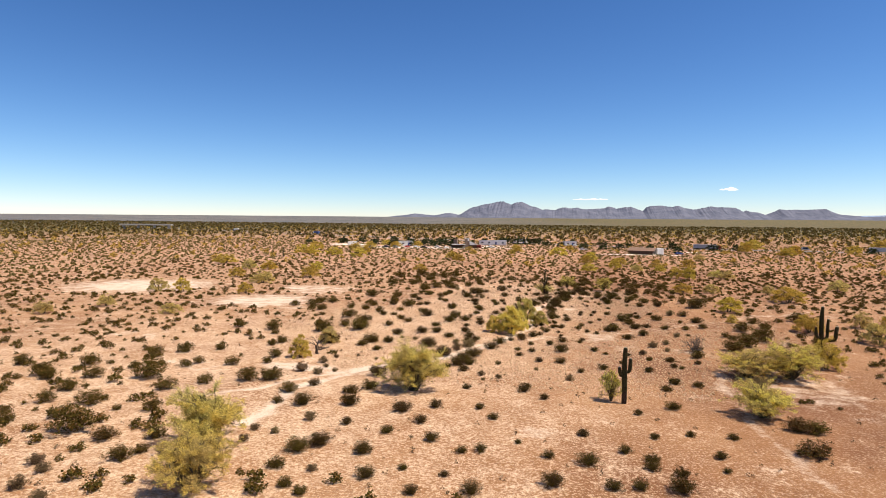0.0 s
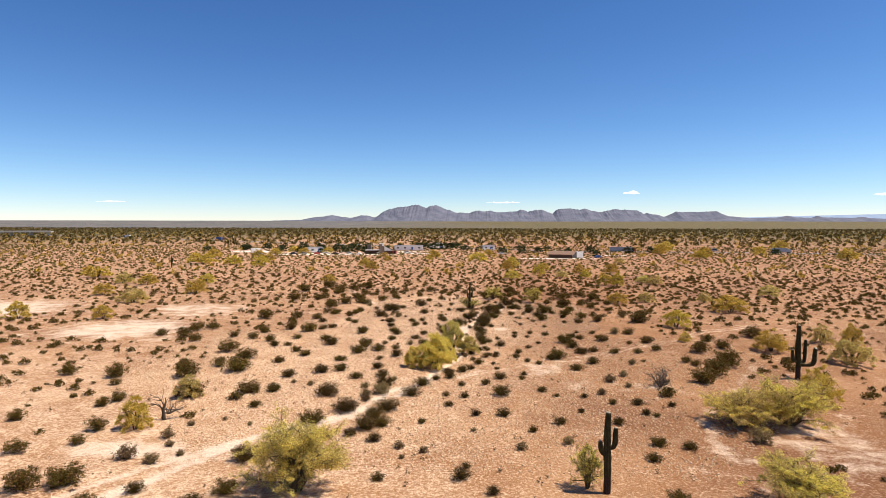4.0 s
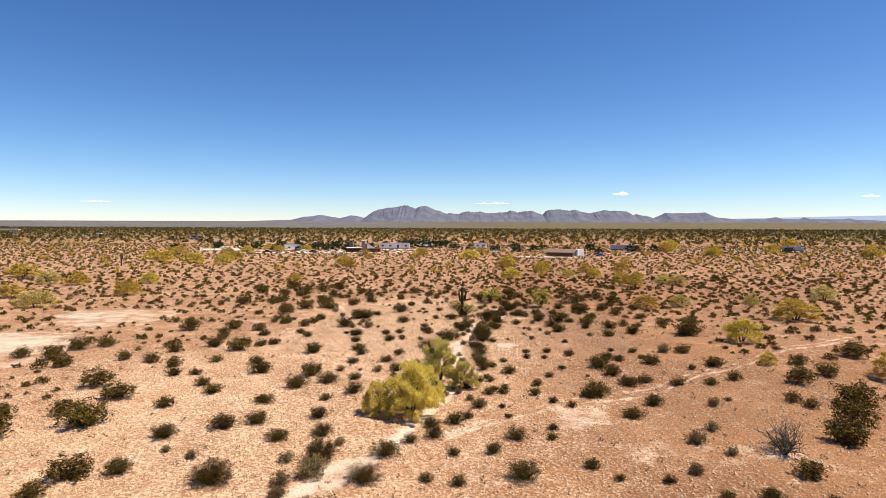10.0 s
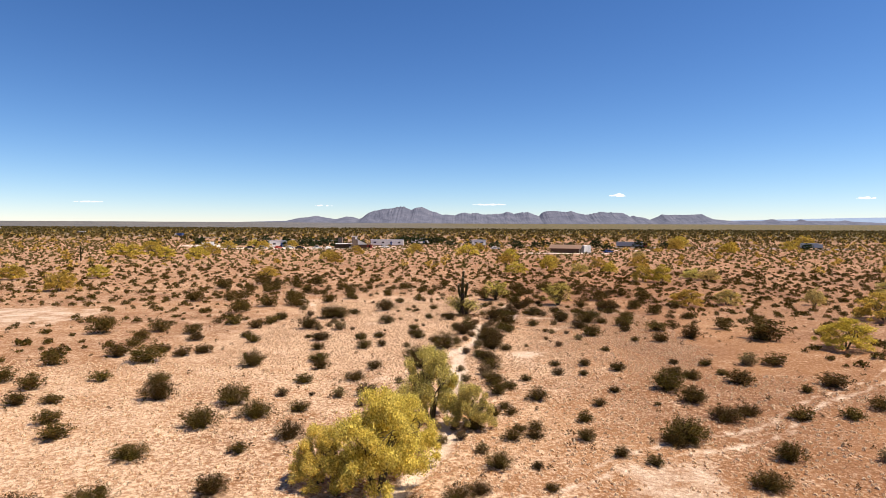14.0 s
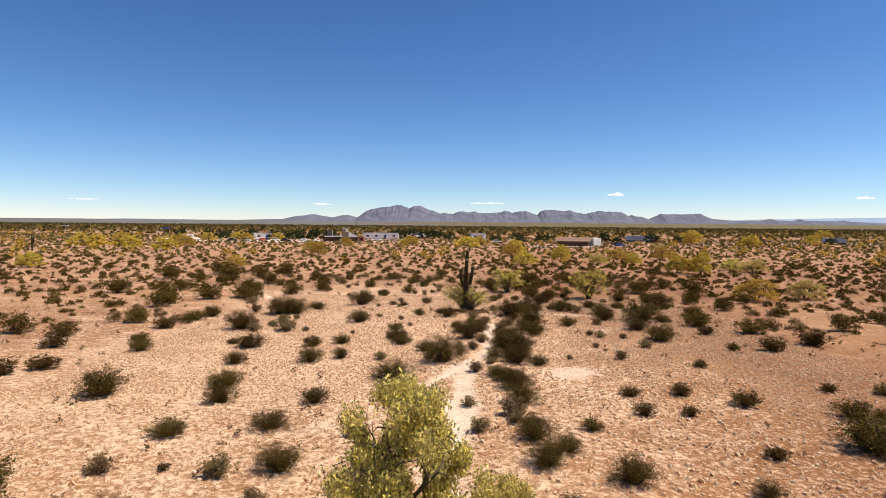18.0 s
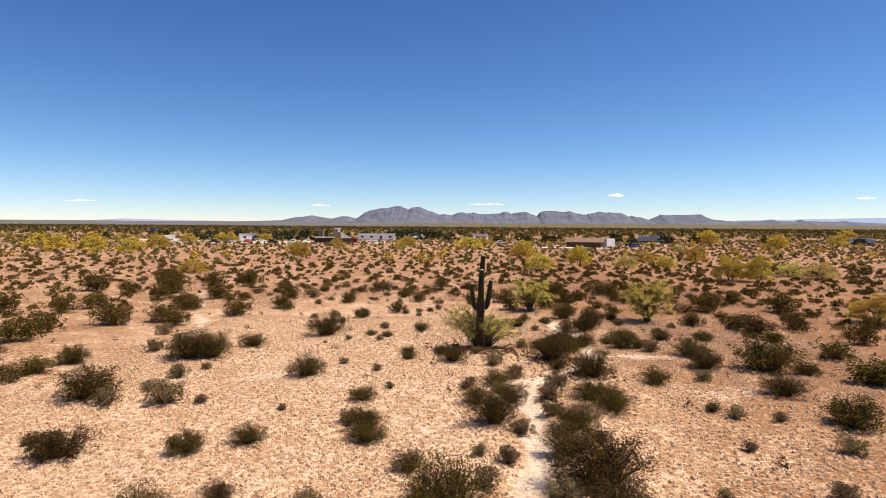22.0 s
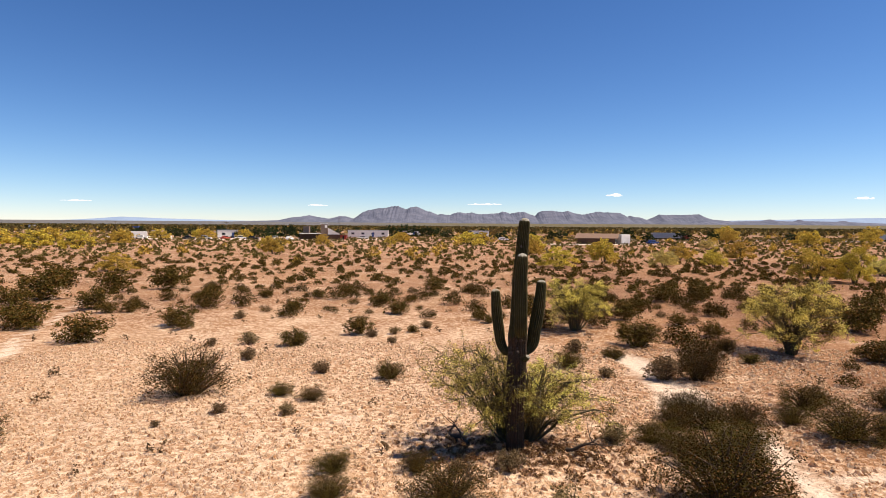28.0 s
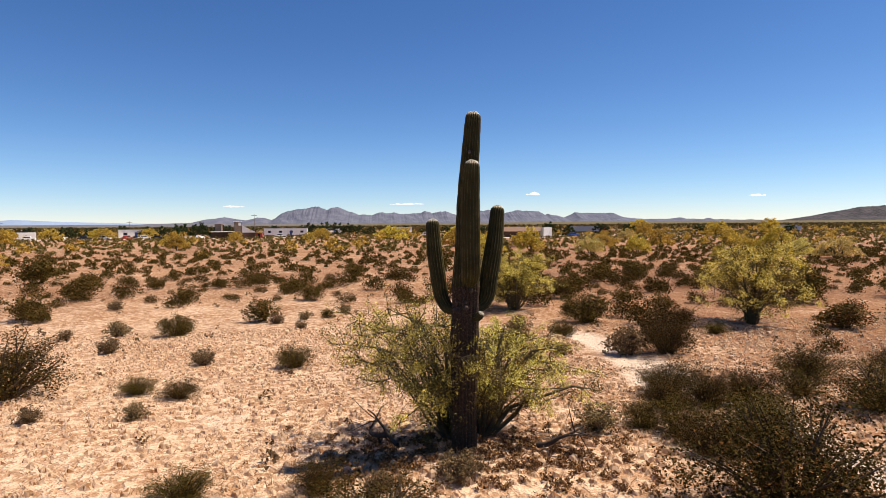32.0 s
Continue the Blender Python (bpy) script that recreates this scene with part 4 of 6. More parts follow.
creosotes("close",
    (7.8, -42.4, 1.22), (-10.5, -42.1, 1.41), (2.1, -42, 1.03), (3.2, -41.6, 0.89), (9.5, -39, 1.02), (-10.6, -38.5, 0.49),
    (5.3, -38.5, 1.74), (-6.7, -38.3, 1.64), (2.6, -37.3, 1.61), (3.5, -36, 1.43), (-8.3, -34.3, 1.72), (2.5, -33.6, 1),
    (5, -33.6, 1.01), (7.9, -31.2, 1.09), (-7.3, -30.9, 1.37), (-3.9, -29.1, 1.71), (8.1, -28.1, 1.09), (2.4, -27.6, 1.93),
    (1.5, -25.4, 1.22), (-9.5, -23.1, 1.71), (4.2, -22.5, 1.31), (-1.6, -22.3, 2.66), (2.9, -22.3, 2.02), (-7.9, -22, 1.09),
    (-2.9, -19.3, 1.17), (2.4, -17.6, 1.8), (-8.8, -17.2, 1.33), (-4.7, -16.5, 1.5), (3.8, -16.5, 0.96), (0.1, -14.5, 2.24),
)
creosotes("close",
    (9.4, -12.7, 0.69), (-0.6, -11.9, 1.42), (-5.6, -11.9, 1.36), (1, -11.8, 1.57), (5.3, -11.5, 1.46), (4.5, -11.4, 1.85),
    (13.8, -10.1, 2.08), (0.6, -8.6, 1.74), (8.6, -7.9, 1.7), (-9.3, -7.2, 2.05), (5.6, -6.8, 2.38),
    (4.1, -5.2, 1.17), (12.5, -4.3, 2.1), (-15.9, -3.5, 2.46), (4.1, -3.1, 2.74), (-4.5, -1.4, 1.07), (-2.5, -1.2, 0.87),
    (13, -1.1, 2.08), (4.3, -0.8, 1.34), (5.4, -0.7, 1.63), (4.3, 0.1, 1.3), (-14.7, -0, 1.89), (6.1, 0.4, 1.42),
    (3.8, 0.8, 1.11), (10.4, 1, 1.08), (9.5, 1.3, 2.12), (5, 2.3, 1.25), (6.1, 2.4, 1.45), (7.1, 2.5, 1.64),
)
creosotes("close",
    (8.8, 2.9, 1.12), (5.8, 3.7, 1.69), (13, 4.5, 1.54), (10.1, 4.4, 1.76), (-6.6, 4.9, 1.1), (-7.8, 5.4, 1),
    (-11.2, 5.5, 3), (-4.3, 8.8, 1.31), (8.4, 9, 1.91), (3.4, 10.8, 1.46),
)
creosotes("near",
    (-11.6, -115.5, 0.93), (-13, -114.8, 1.04), (-14.9, -112.3, 1.36), (-14.7, -109.3, 1.78), (12.3, -109.2, 1.68), (-9.9, -108.4, 1.49),
    (-13.6, -107.7, 1.91), (12.8, -106.7, 1.07), (16.1, -105.2, 0.65), (11.1, -104.7, 1.19), (-9.3, -104.2, 1.14), (-13.3, -102.8, 0.99),
    (16.3, -102.6, 0.97), (12, -99.5, 0.81), (-19, -99.1, 1.85), (-9.7, -98.3, 1.78), (-14.9, -97.7, 1.84), (15.1, -97.8, 0.85),
    (18.5, -97.5, 0.97), (-16.2, -94.1, 1.73), (11.5, -93, 0.91), (-20.9, -92.2, 1.34), (-14.9, -91.8, 1.78), (15, -90.2, 1.55),
    (-15.9, -85.9, 2.19), (15.7, -82.4, 1.29), (19.6, -79.2, 1.32), (-9.3, -79.2, 1.34), (17.2, -78.6, 1.49), (-13.7, -75.4, 2.53),
)
creosotes("near",
    (15.2, -72.7, 1.23), (-11.3, -71.9, 2.46), (-20.6, -71.7, 1.41), (19.5, -70.3, 0.77), (12.2, -69.9, 0.75), (18.7, -69.6, 0.99),
    (22.2, -66.5, 0.94), (16.1, -66.3, 0.92), (-14.6, -66.4, 2.53), (18.8, -65.9, 1.4), (-20.9, -65.6, 1.75), (13.5, -64.1, 0.84),
    (10.5, -63.8, 0.82), (-9, -62.5, 2.27), (9.1, -62.1, 1.15), (-4.7, -61.1, 1.93), (-21.2, -59.3, 1.79), (-12.9, -59.1, 1.68),
    (-17.7, -57.2, 2.07), (-15.6, -55.7, 1.82), (-11.2, -53.9, 1.47), (14.8, -51.3, 1.77), (-16.9, -50.5, 1.71), (-11.7, -49.4, 1),
    (17.6, -47.8, 1.59), (12.1, -46.3, 1.49), (-15.4, -45.7, 2.09), (13, -45.5, 2.57), (-12.9, -43.4, 2.14), (-15.2, -41, 2.25),
)
creosotes("near",
    (17.1, -41.3, 2.17), (-20.7, -40.4, 2.29), (19.1, -40.1, 1.57), (13.5, -38.9, 0.5), (16.3, -37.8, 2), (-22.6, -36.6, 1.68),
    (11.3, -36, 0.86), (-12, -35.4, 1.4), (15.5, -35.1, 2.45), (18.5, -31.8, 1.49), (-11.8, -30.9, 1.48), (17.2, -31.3, 1.72),
    (10, -31.1, 0.82), (-17.7, -30.5, 2.19), (13.1, -29.8, 1.32), (-12.7, -28, 1.81), (10.7, -28, 1.04), (18.8, -26.8, 0.88),
    (-13.9, -23.5, 1.46), (13.8, -22.6, 0.91), (-21.1, -20.8, 1.46), (-14.8, -18.5, 1.98), (-10.6, -18.1, 1.41), (-22.9, -17.7, 1.46),
    (-16.4, -17.4, 0.8), (18.1, -17.4, 0.93), (14.3, -14.2, 2.23), (-17.7, -12.3, 2.46), (18.7, -11.5, 1.36), (-23.1, -5.2, 1.72),
)
creosotes("near",
    (17.3, -5.8, 1.51), (15.7, -4.8, 3.36), (-17.2, -3.5, 2.78), (20.6, 4, 1.61), (16.2, 5, 1.63), (9.4, 11.2, 2.06),
    (12, 12, 1), (6.1, 13.5, 1.2), (12, 14.8, 1.33), (-10.1, 15.5, 1.67), (8.3, 16.8, 2.44),
)
creosotes("mid",
    (-25.9, -114, 1.67), (-25.4, -112.5, 1.22), (-29.9, -110.8, 1.92), (-26.3, -109.7, 1.59), (-28.2, -101.3, 1.59), (23.6, -100, 2.43),
    (-21.7, -98.8, 1.12), (-22.4, -94.9, 1.77), (24.6, -94.1, 2.33), (26.1, -94, 2.12), (-28.2, -92.7, 2.27), (-26, -91.8, 2.39),
    (-23.7, -69.2, 1.61), (-28.6, -69, 2.96), (-23.2, -66.5, 2.64), (23, -62.4, 1.89), (-28.2, -57.6, 3.42), (29.5, -55.8, 3.06),
    (-24.7, -52.4, 1.65), (-29.9, -50.7, 2.75), (-22.4, -48.2, 1.73), (-24.4, -46, 1.48), (25, -45.8, 0.81), (-28.7, -42.9, 1.59),
    (-26.8, -42.3, 1.34), (22.2, -40.8, 1.46), (25.6, -40.5, 1.37), (-27.1, -36.4, 1.58), (25.7, -35.1, 0.94), (28.9, -33.1, 2.36),
)
creosotes("mid",
    (21.9, -32.7, 2.4), (-27.1, -30.1, 3.05), (21.6, -30.2, 1.01), (-31.1, -27.6, 2.19), (-25.5, -26.9, 1.55), (21.4, -27.3, 1.07),
    (27.7, -26.7, 1.92), (-27.8, -25.7, 1.34), (-24.3, -25.3, 1.66), (-27.4, -20, 1.66), (20.7, -17.6, 1.77), (-29.6, -15.9, 2.23),
    (32.3, -15.8, 4.08), (24.7, -15.4, 2.22), (-24.1, -11.9, 1.71), (22.3, -11.1, 2.32), (-27.4, -9.9, 2.03), (-23.3, -7.9, 1.85),
    (19.7, -7.5, 2.61), (21.5, -1.4, 2.16), (22, 9.4, 3.07), (18.5, 13, 1.99),
)
outer_bushes(
    (-33.4, -110.1, 3.17), (-40, -109.9, 1.5), (-41.9, -108.3, 1.2), (-36.9, -108.1, 1.47), (-41.2, -105, 1.72), (-33.8, -104.9, 0.8),
    (-30.7, -104.3, 1.67), (-37.2, -104.2, 2.25), (-42.2, -101.3, 1.93), (-47.7, -98.2, 1.95), (-34, -98.1, 1.98), (-49.3, -97.4, 2.14),
    (-44.2, -96.1, 2.07), (-31.8, -95, 1.64), (-38.3, -94.9, 3.31), (-55.4, -94, 1.86), (-48.4, -91.8, 2.23), (-42.8, -91.5, 1.43),
    (-38.2, -89, 1.42), (-37.9, -86.9, 1.45), (-34, -86.2, 1.71), (-45.1, -85.2, 2.32), (-30.7, -83.8, 1.29), (-43.6, -81.3, 2.07),
    (-31.4, -80.3, 1.78), (-40.3, -78.4, 1.61), (-35.7, -73, 1.44), (-35.1, -71.3, 1.71), (-39.2, -65.4, 1.35), (-47.2, -61.9, 1.94),
)
outer_bushes(
    (-41.4, -61.7, 2.57), (-33.1, -61, 2.98), (-35.7, -56.4, 1.75), (-31.6, -55.3, 1.9), (32.4, -52.1, 3.31), (-33.8, -47.4, 2.86),
    (31.6, -47.4, 1.42), (36.1, -46.4, 3.69), (30.9, -45.8, 1.56), (45, -44.5, 1.56), (-42.3, -40.1, 2.1), (35.1, -39.3, 2.67),
    (-30.8, -38.8, 1.83), (28.9, -38.4, 1.56), (-34, -37.4, 1.77), (-45.4, -37, 2.51), (-37.4, -36.9, 1.68), (-49.8, -36.2, 2),
    (39.7, -36.1, 2.3), (38.9, -32, 2.09), (-46.1, -31.5, 2.66), (-34.3, -31.5, 1.89), (-44.4, -28.9, 2.38), (47.9, -27.6, 3.3),
    (-31.8, -23.9, 1.53), (-33.3, -19.7, 1.86), (-39.5, -16.3, 3.01), (-34, -14.7, 2.35), (-42.4, -10.4, 1.6), (30.9, -9, 2.16),
)
outer_bushes(
    (36.9, -4.8, 2.1), (-30.8, 0.7, 2.82), (-32, 4.8, 2.54), (27.2, 4.7, 2.25), (-29.8, 9.5, 3.19), (-24.8, 10.1, 2.28),
    (21.2, 11.1, 1.59), (-26.5, 11.6, 2.53), (32.2, 11.1, 1.77), (26.3, 11.6, 2.02), (-43.8, 15.5, 3.24), (-38.3, 16, 2.5),
    (-21.6, 15.7, 2.5), (-37.5, 19.6, 2.59), (-27.7, 19.7, 2.2), (-7.3, 19.1, 1.72), (13.4, 19.4, 1.57), (-18.3, 20.4, 1.3),
    (-4.2, 20, 0.76), (-29.3, 20.9, 2.54), (3.8, 21.5, 1.75), (23.2, 21.8, 2.91), (-19.3, 21.4, 2.08), (30.8, 22.3, 3.15),
    (12.9, 23.4, 1.38), (0.6, 23.6, 0.97), (0, 24.8, 1.14), (10, 25.7, 2.14), (-26.4, 25.7, 1.42), (-25.1, 26.4, 1.41),
)
outer_bushes(
    (3.3, 26.9, 1.94), (-5.8, 26.7, 1.77), (-28.3, 27.4, 2.62), (-13.7, 28.2, 1.76), (29, 28.9, 2.28), (12.3, 29.8, 2.09),
    (-21, 30.1, 2.2), (-36.5, 30.2, 2.48), (-40.5, 31.4, 2.6), (-7.8, 32.1, 1.78), (-36.1, 33.2, 3.82), (-18.1, 35.2, 1.38),
    (-47.1, 34.8, 3.56), (-13.5, 35.5, 1.35), (16.1, 36.1, 2.77), (19.1, 36.3, 2.37), (10.4, 37, 2.33), (-23.5, 37.2, 1.98),
    (-33.7, 39.1, 3.33), (-12.1, 40.7, 1.77), (-3.8, 41.5, 2.14), (-30, 42.3, 3.36), (-42.3, 44.2, 3.84),
)
sages(
    (-26, -120.4, 1.27), (-28.7, -119.3, 1.34), (-29.2, -117, 1.12), (-30.8, -116, 1.25), (-12.3, -112.1, 0.84), (-19.4, -108.7, 0.94),
    (-17.9, -106.6, 0.87), (-19.7, -106.4, 0.88), (-16.6, -102.7, 1.22), (-22.8, -86.9, 1.29), (-25, -86.4, 1.78), (-21.5, -85, 0.79),
    (-4.2, -84.1, 0.56), (-23.4, -83.1, 0.84), (-2.6, -82.6, 0.9), (-4.7, -81.8, 1), (-24.4, -81.5, 1.25), (5.4, -81.1, 1.1),
    (-11.4, -80, 1.24), (9.5, -79.2, 1.16), (-24.1, -78, 0.81), (-19, -77.2, 0.59), (1.4, -76.6, 0.65), (26.7, -76.4, 2.09),
    (-21.9, -75.9, 0.62), (-10, -68.2, 1.2), (-10.3, -66.4, 1.41), (-8.9, -64.9, 2.15), (-17.4, -63.1, 0.89), (-11.1, -62.8, 1.15),
)
sages(
    (15.7, -62.6, 1.12), (-19.7, -61.9, 0.76), (-8.2, -59.8, 0.97), (19.6, -58.9, 0.98), (17.9, -56.9, 1.63), (20.2, -54, 1.17),
    (22.9, -47.8, 1.32), (-1.1, -46.9, 0.85), (0, -46.5, 0.87), (-0.4, -44.8, 0.69), (-6.7, -40.9, 0.82), (-8.6, -38.8, 1.18),
    (-12.6, -38.8, 1.04), (1.9, -31.8, 1.39), (-0.1, -30.3, 0.8), (25.2, -27.1, 1.85), (1.4, -22.8, 0.72), (-5.5, -21.8, 0.88),
    (-2.4, -21.4, 0.76), (1.6, -21.4, 1.15), (9.6, -21, 0.88), (-0.5, -20.6, 0.98), (6.4, -20.7, 0.55), (3.6, -18.9, 0.96),
    (0.3, -18.6, 0.86), (-0.6, -18, 0.66), (12.2, -17.3, 1.05), (8.9, -17, 0.6), (1.1, -15.6, 0.97), (11.6, -13.9, 0.69),
)
sages(
    (-16.4, -13.2, 1.19), (10, -13.5, 0.85), (-14, -12.7, 1.75), (-12.6, -12.5, 0.64), (2.7, -11.5, 1.24), (0.6, -10.3, 0.87),
    (-4.6, -10.1, 0.51), (3.4, -9.2, 1.27), (-0.8, -9.1, 0.78), (-15.6, -8.3, 1.14), (1.6, -7.1, 1.05), (-5.7, -6.5, 0.63),
    (-15, -6.4, 0.67), (-7.9, -4.4, 0.63), (0.7, -3.8, 1.22), (-20.3, -1.6, 1.23), (-1.5, -1.3, 0.57), (-0.2, -1.2, 0.77),
    (10.9, -0, 1.15), (2.7, 0.5, 0.93), (-10.3, 1.4, 0.3), (-9, 2.8, 0.6), (-6.9, 2.9, 0.63), (-22.9, 4.7, 1.4),
    (4.7, 9.2, 0.79), (7.2, 9.5, 1.66), (-7.3, 9.4, 0.89), (-11.2, 11.6, 0.93), (4.4, 14.3, 1.12), (-14.4, 15, 0.71),
)
sages(
    (-5, 15.9, 0.62), (-12.7, 15.9, 1.1), (-6.4, 18, 0.83), (-5.2, 19, 0.74), (-3.5, 21.7, 0.86), (-16.1, 23.7, 0.92),
)
creosotes("close",
    (5.2, -12.9, 1.83), (-4.3, -2.8, 1.07), (3.2, -15.2, 1.91), (-4.9, -15.3, 1.56), (2, -26.2, 1.58), (2.5, -29.9, 1.84),
    (2.5, -34.8, 1.7), (-4.2, -26, 2.38), (-3.3, -30.1, 1.83), (-1.7, -3, 1.9), (2.9, -20.2, 3.09), (2.9, -40.4, 1.05),
    (4.3, -52.3, 0.8), (3.9, -50, 0.71), (-1.9, -55.1, 1.52),
)
sages(
    (1.8, -5.5, 0.73), (-1, -9.7, 0.61), (2.5, -13.7, 1.03), (-5.6, -14.7, 0.99), (-15.6, -11, 0.93), (-8.7, -13.5, 0.44),
    (11.2, -7.3, 1.02), (0.4, -24.3, 1.01), (0.3, -33.9, 0.98), (1.9, -32.8, 0.92), (-4.8, -35.1, 0.83), (1.1, -48.4, 0.88),
)
palo_verdes("near",
    (-3.9, -52.9, 5.0, 4.4), (-6.6, -52.5, 3.2, 2.6), (-3.1, -49.5, 4.2, 3.4),
)
palo_verdes("airy_bloom",
    (-18.3, -116.9, 5.74, 3.6), (-21.7, -110, 6.28, 4.4), (-10.5, -90.6, 7.18, 5.1), (23, -89.9, 6.0, 3.3), (26.8, -71.9, 7.4, 3.5), (31.8, -71.3, 8.2, 4.2),
)
palo_verdes("dense_green",
    (0.7, -44.5, 2.8, 2.5), (-1.9, -43.3, 4.6, 4.4),
)
palo_verdes("near_green",
    (9.4, -88.2, 2.55, 3), (15.1, 14.3, 5.6, 3.6), (5.7, 20.9, 4.8, 3.1),
)
palo_verdes("mid",
    (-28.3, -79.7, 3.51, 3.3), (38.8, -63.4, 5.49, 4.7), (46.2, -37.5, 6.44, 3.7), (35.2, -32.4, 2.72, 1.8), (60.9, -32.7, 4.6, 3.9), (37.8, -20.3, 6.31, 3.4),
    (-70.9, -19.1, 4.95, 2.9), (55.7, -0.5, 9.51, 3.8), (35.2, 14.4, 6.5, 2.9), (-75.9, 28.9, 7.9, 4.9), (-84.1, 54, 6.21, 3.4), (44.6, 54.4, 5.16, 4.6),
    (41.6, 57.1, 7.25, 4.2), (-47.2, 62.5, 6.39, 2.7), (13.9, 76.7, 7.94, 3.4), (39.8, 81.1, 5.07, 3.4), (40.7, 98.3, 6.48, 3.6),
)
palo_verdes("far",
    (-87.9, -19.3, 5.53, 3.7), (-98.2, 22.8, 7.02, 3.4), (-100.6, 48.7, 7.9, 3.9), (-131.7, 70.5, 11.76, 4.2), (24.4, 90.3, 6.49, 4.6), (53.1, 100.6, 7.57, 4.1),
    (-40.6, 108.4, 5.44, 4), (13.9, 111.8, 7.11, 4.1), (28.2, 111.4, 7.65, 3.4), (-93.2, 124.5, 10.83, 4.8), (-47.7, 128, 7.61, 3.7), (-108.9, 132, 11.63, 4.8),
    (-125.4, 136.9, 16.39, 5.5), (17, 131.4, 8.54, 4.6), (-101.1, 155.7, 9.79, 4.3), (-42.6, 162.6, 5.44, 2.8), (-22.7, 168.8, 5.43, 2.9), (2.2, 168.1, 12.34, 4.6),
    (-117.4, 186.5, 9.13, 4.6), (-49.3, 191.3, 6.03, 3.1), (-140.5, 182.4, 12.21, 4.9), (-20.5, 185.9, 7.92, 4),
)
palo_verdes("far",
    (120.5, 192.9, 11.02, 5.6), (193.4, 188.1, 13.28, 6.8), (-115.3, 207.6, 10.44, 4.5), (8.1, 216.3, 7.25, 4), (-23.3, 206.9, 7.37, 3.9), (-100.7, 214.8, 9.67, 4.4),
    (-87.7, 221.5, 9.61, 4.4), (133.7, 219, 9.72, 5.2), (-114.3, 240.2, 10.59, 4.2), (109.9, 229.2, 9.68, 5.6), (170.3, 235.2, 10.28, 5.5), (118.7, 255.4, 13.89, 6.2),
    (126.9, 272.4, 14.29, 7), (211.3, 293.8, 15.01, 7.5),
)
palo_verdes("green",
    (-28.5, -69.6, 3.63, 2.7), (-87.8, -59.4, 4.45, 2.9), (-66.3, -53.3, 5.24, 2.1), (-84.1, -48.7, 4.29, 2.7), (54.2, -43.8, 7.01, 3.7), (57.1, -31.4, 4.58, 3.3),
    (-94, -20.2, 6.42, 3.6), (-80.8, 7.4, 9.06, 4.3), (57, 17.7, 4.35, 3.3), (43.1, 17.6, 5.34, 2.8), (79.2, 31.5, 6.92, 3.4), (-109.9, 51.1, 7.62, 4.1),
    (57.7, 60.6, 6.98, 3.1), (55.3, 65, 5.95, 2.8), (31.6, 80.1, 6.12, 3.3), (68, 151.1, 7.02, 3.5),
)


# ---------------------------------------------------------------- the rest of the scrub
TAKEN = np.array([(o.matrix_basis.translation.x, o.matrix_basis.translation.y, o.scale.x) for o in scene.objects
                  if o.parent is None and o.type == "EMPTY" and o.name.split(".")[0] in ("creosote_bush", "bursage_shrub", "palo_verde_tree", "saguaro_cactus")] + [(x, y, w * 1.1) for x, y, w in OUTER])
# wedges of the camera's view whose bushes are placed singly to fit it: eye x, eye y, nearest and farthest y, half-width
# per metre
VIEW_WEDGES = ((3.6, -148.9, -112, -72, 0.74), (0.8, -121.6, -84, -53, 0.74), (0.3, -98.3, -66, -29, 0.74), (-0.2, -66.8, -46, -11, 0.74), (-1.1, -39.8, -23, 18, 0.74), (-1.0, -24.3, -12, 25, 0.74), (-1.4, -10.5, -3, 22, 0.74))


def counted(x, y):
    inside = np.zeros(np.shape(x), dtype=bool)
    for cx, cy, lo, hi, slope in VIEW_WEDGES:
        inside |= (y > lo) & (y < hi) & (np.abs(x - cx) < slope * (y - cy))
    return inside


def in_sight(x, y):
    """The wedge of country that lies ahead of the flight."""
    return (x > -1.45 * (y + 158)) & (x < 1.25 * (y + 150))


def sown(rng, x0, x1, y0, y1, area, clear=0.6):
    """Jittered places, about one for each area, that keep clear of the named bushes and trails."""
    step = math.sqrt(area)
    gx, gy = np.meshgrid(np.arange(x0, x1, step), np.arange(y0, y1, step))
    x = gx.ravel() + rng.uniform(-0.55, 0.55, gx.size) * step
    y = gy.ravel() + rng.uniform(-0.55, 0.55, gx.size) * step
    ok = np.ones(x.size, dtype=bool)
    for tx, ty, w in TAKEN:
        ok &= np.hypot(x - tx, y - ty) > clear * w
    return x[ok], y[ok]


def scatter(name, label, category, rng, x, y, width, patterns, mat, squash=1.0):
    """One mesh of many shrubs: a pattern of leaves for each, turned and scaled."""
    z = relief(x, y)
    a = rng.uniform(0, 2 * math.pi, x.size)
    pick = rng.integers(0, len(patterns), x.size)
    made = []
    for k, base in enumerate(patterns):
        m = pick == k
        n = int(m.sum())
        if not n:
            continue
        c, s = np.cos(a[m])[:, None, None], np.sin(a[m])[:, None, None]
        w = width[m][:, None, None]
        bx, by, bz = base[None, :, :, 0], base[None, :, :, 1], base[None, :, :, 2]
        q = np.stack([(bx * c - by * s) * w + x[m][:, None, None], (bx * s + by * c) * w + y[m][:, None, None],
                      bz * w * squash + z[m][:, None, None]], axis=-1)
        made.append(q.reshape(-1, *base.shape[1:]))
    me = quads_mesh(name, np.concatenate(made), mat)
    return tagged(new(name, me), label, category, kind="stuff")


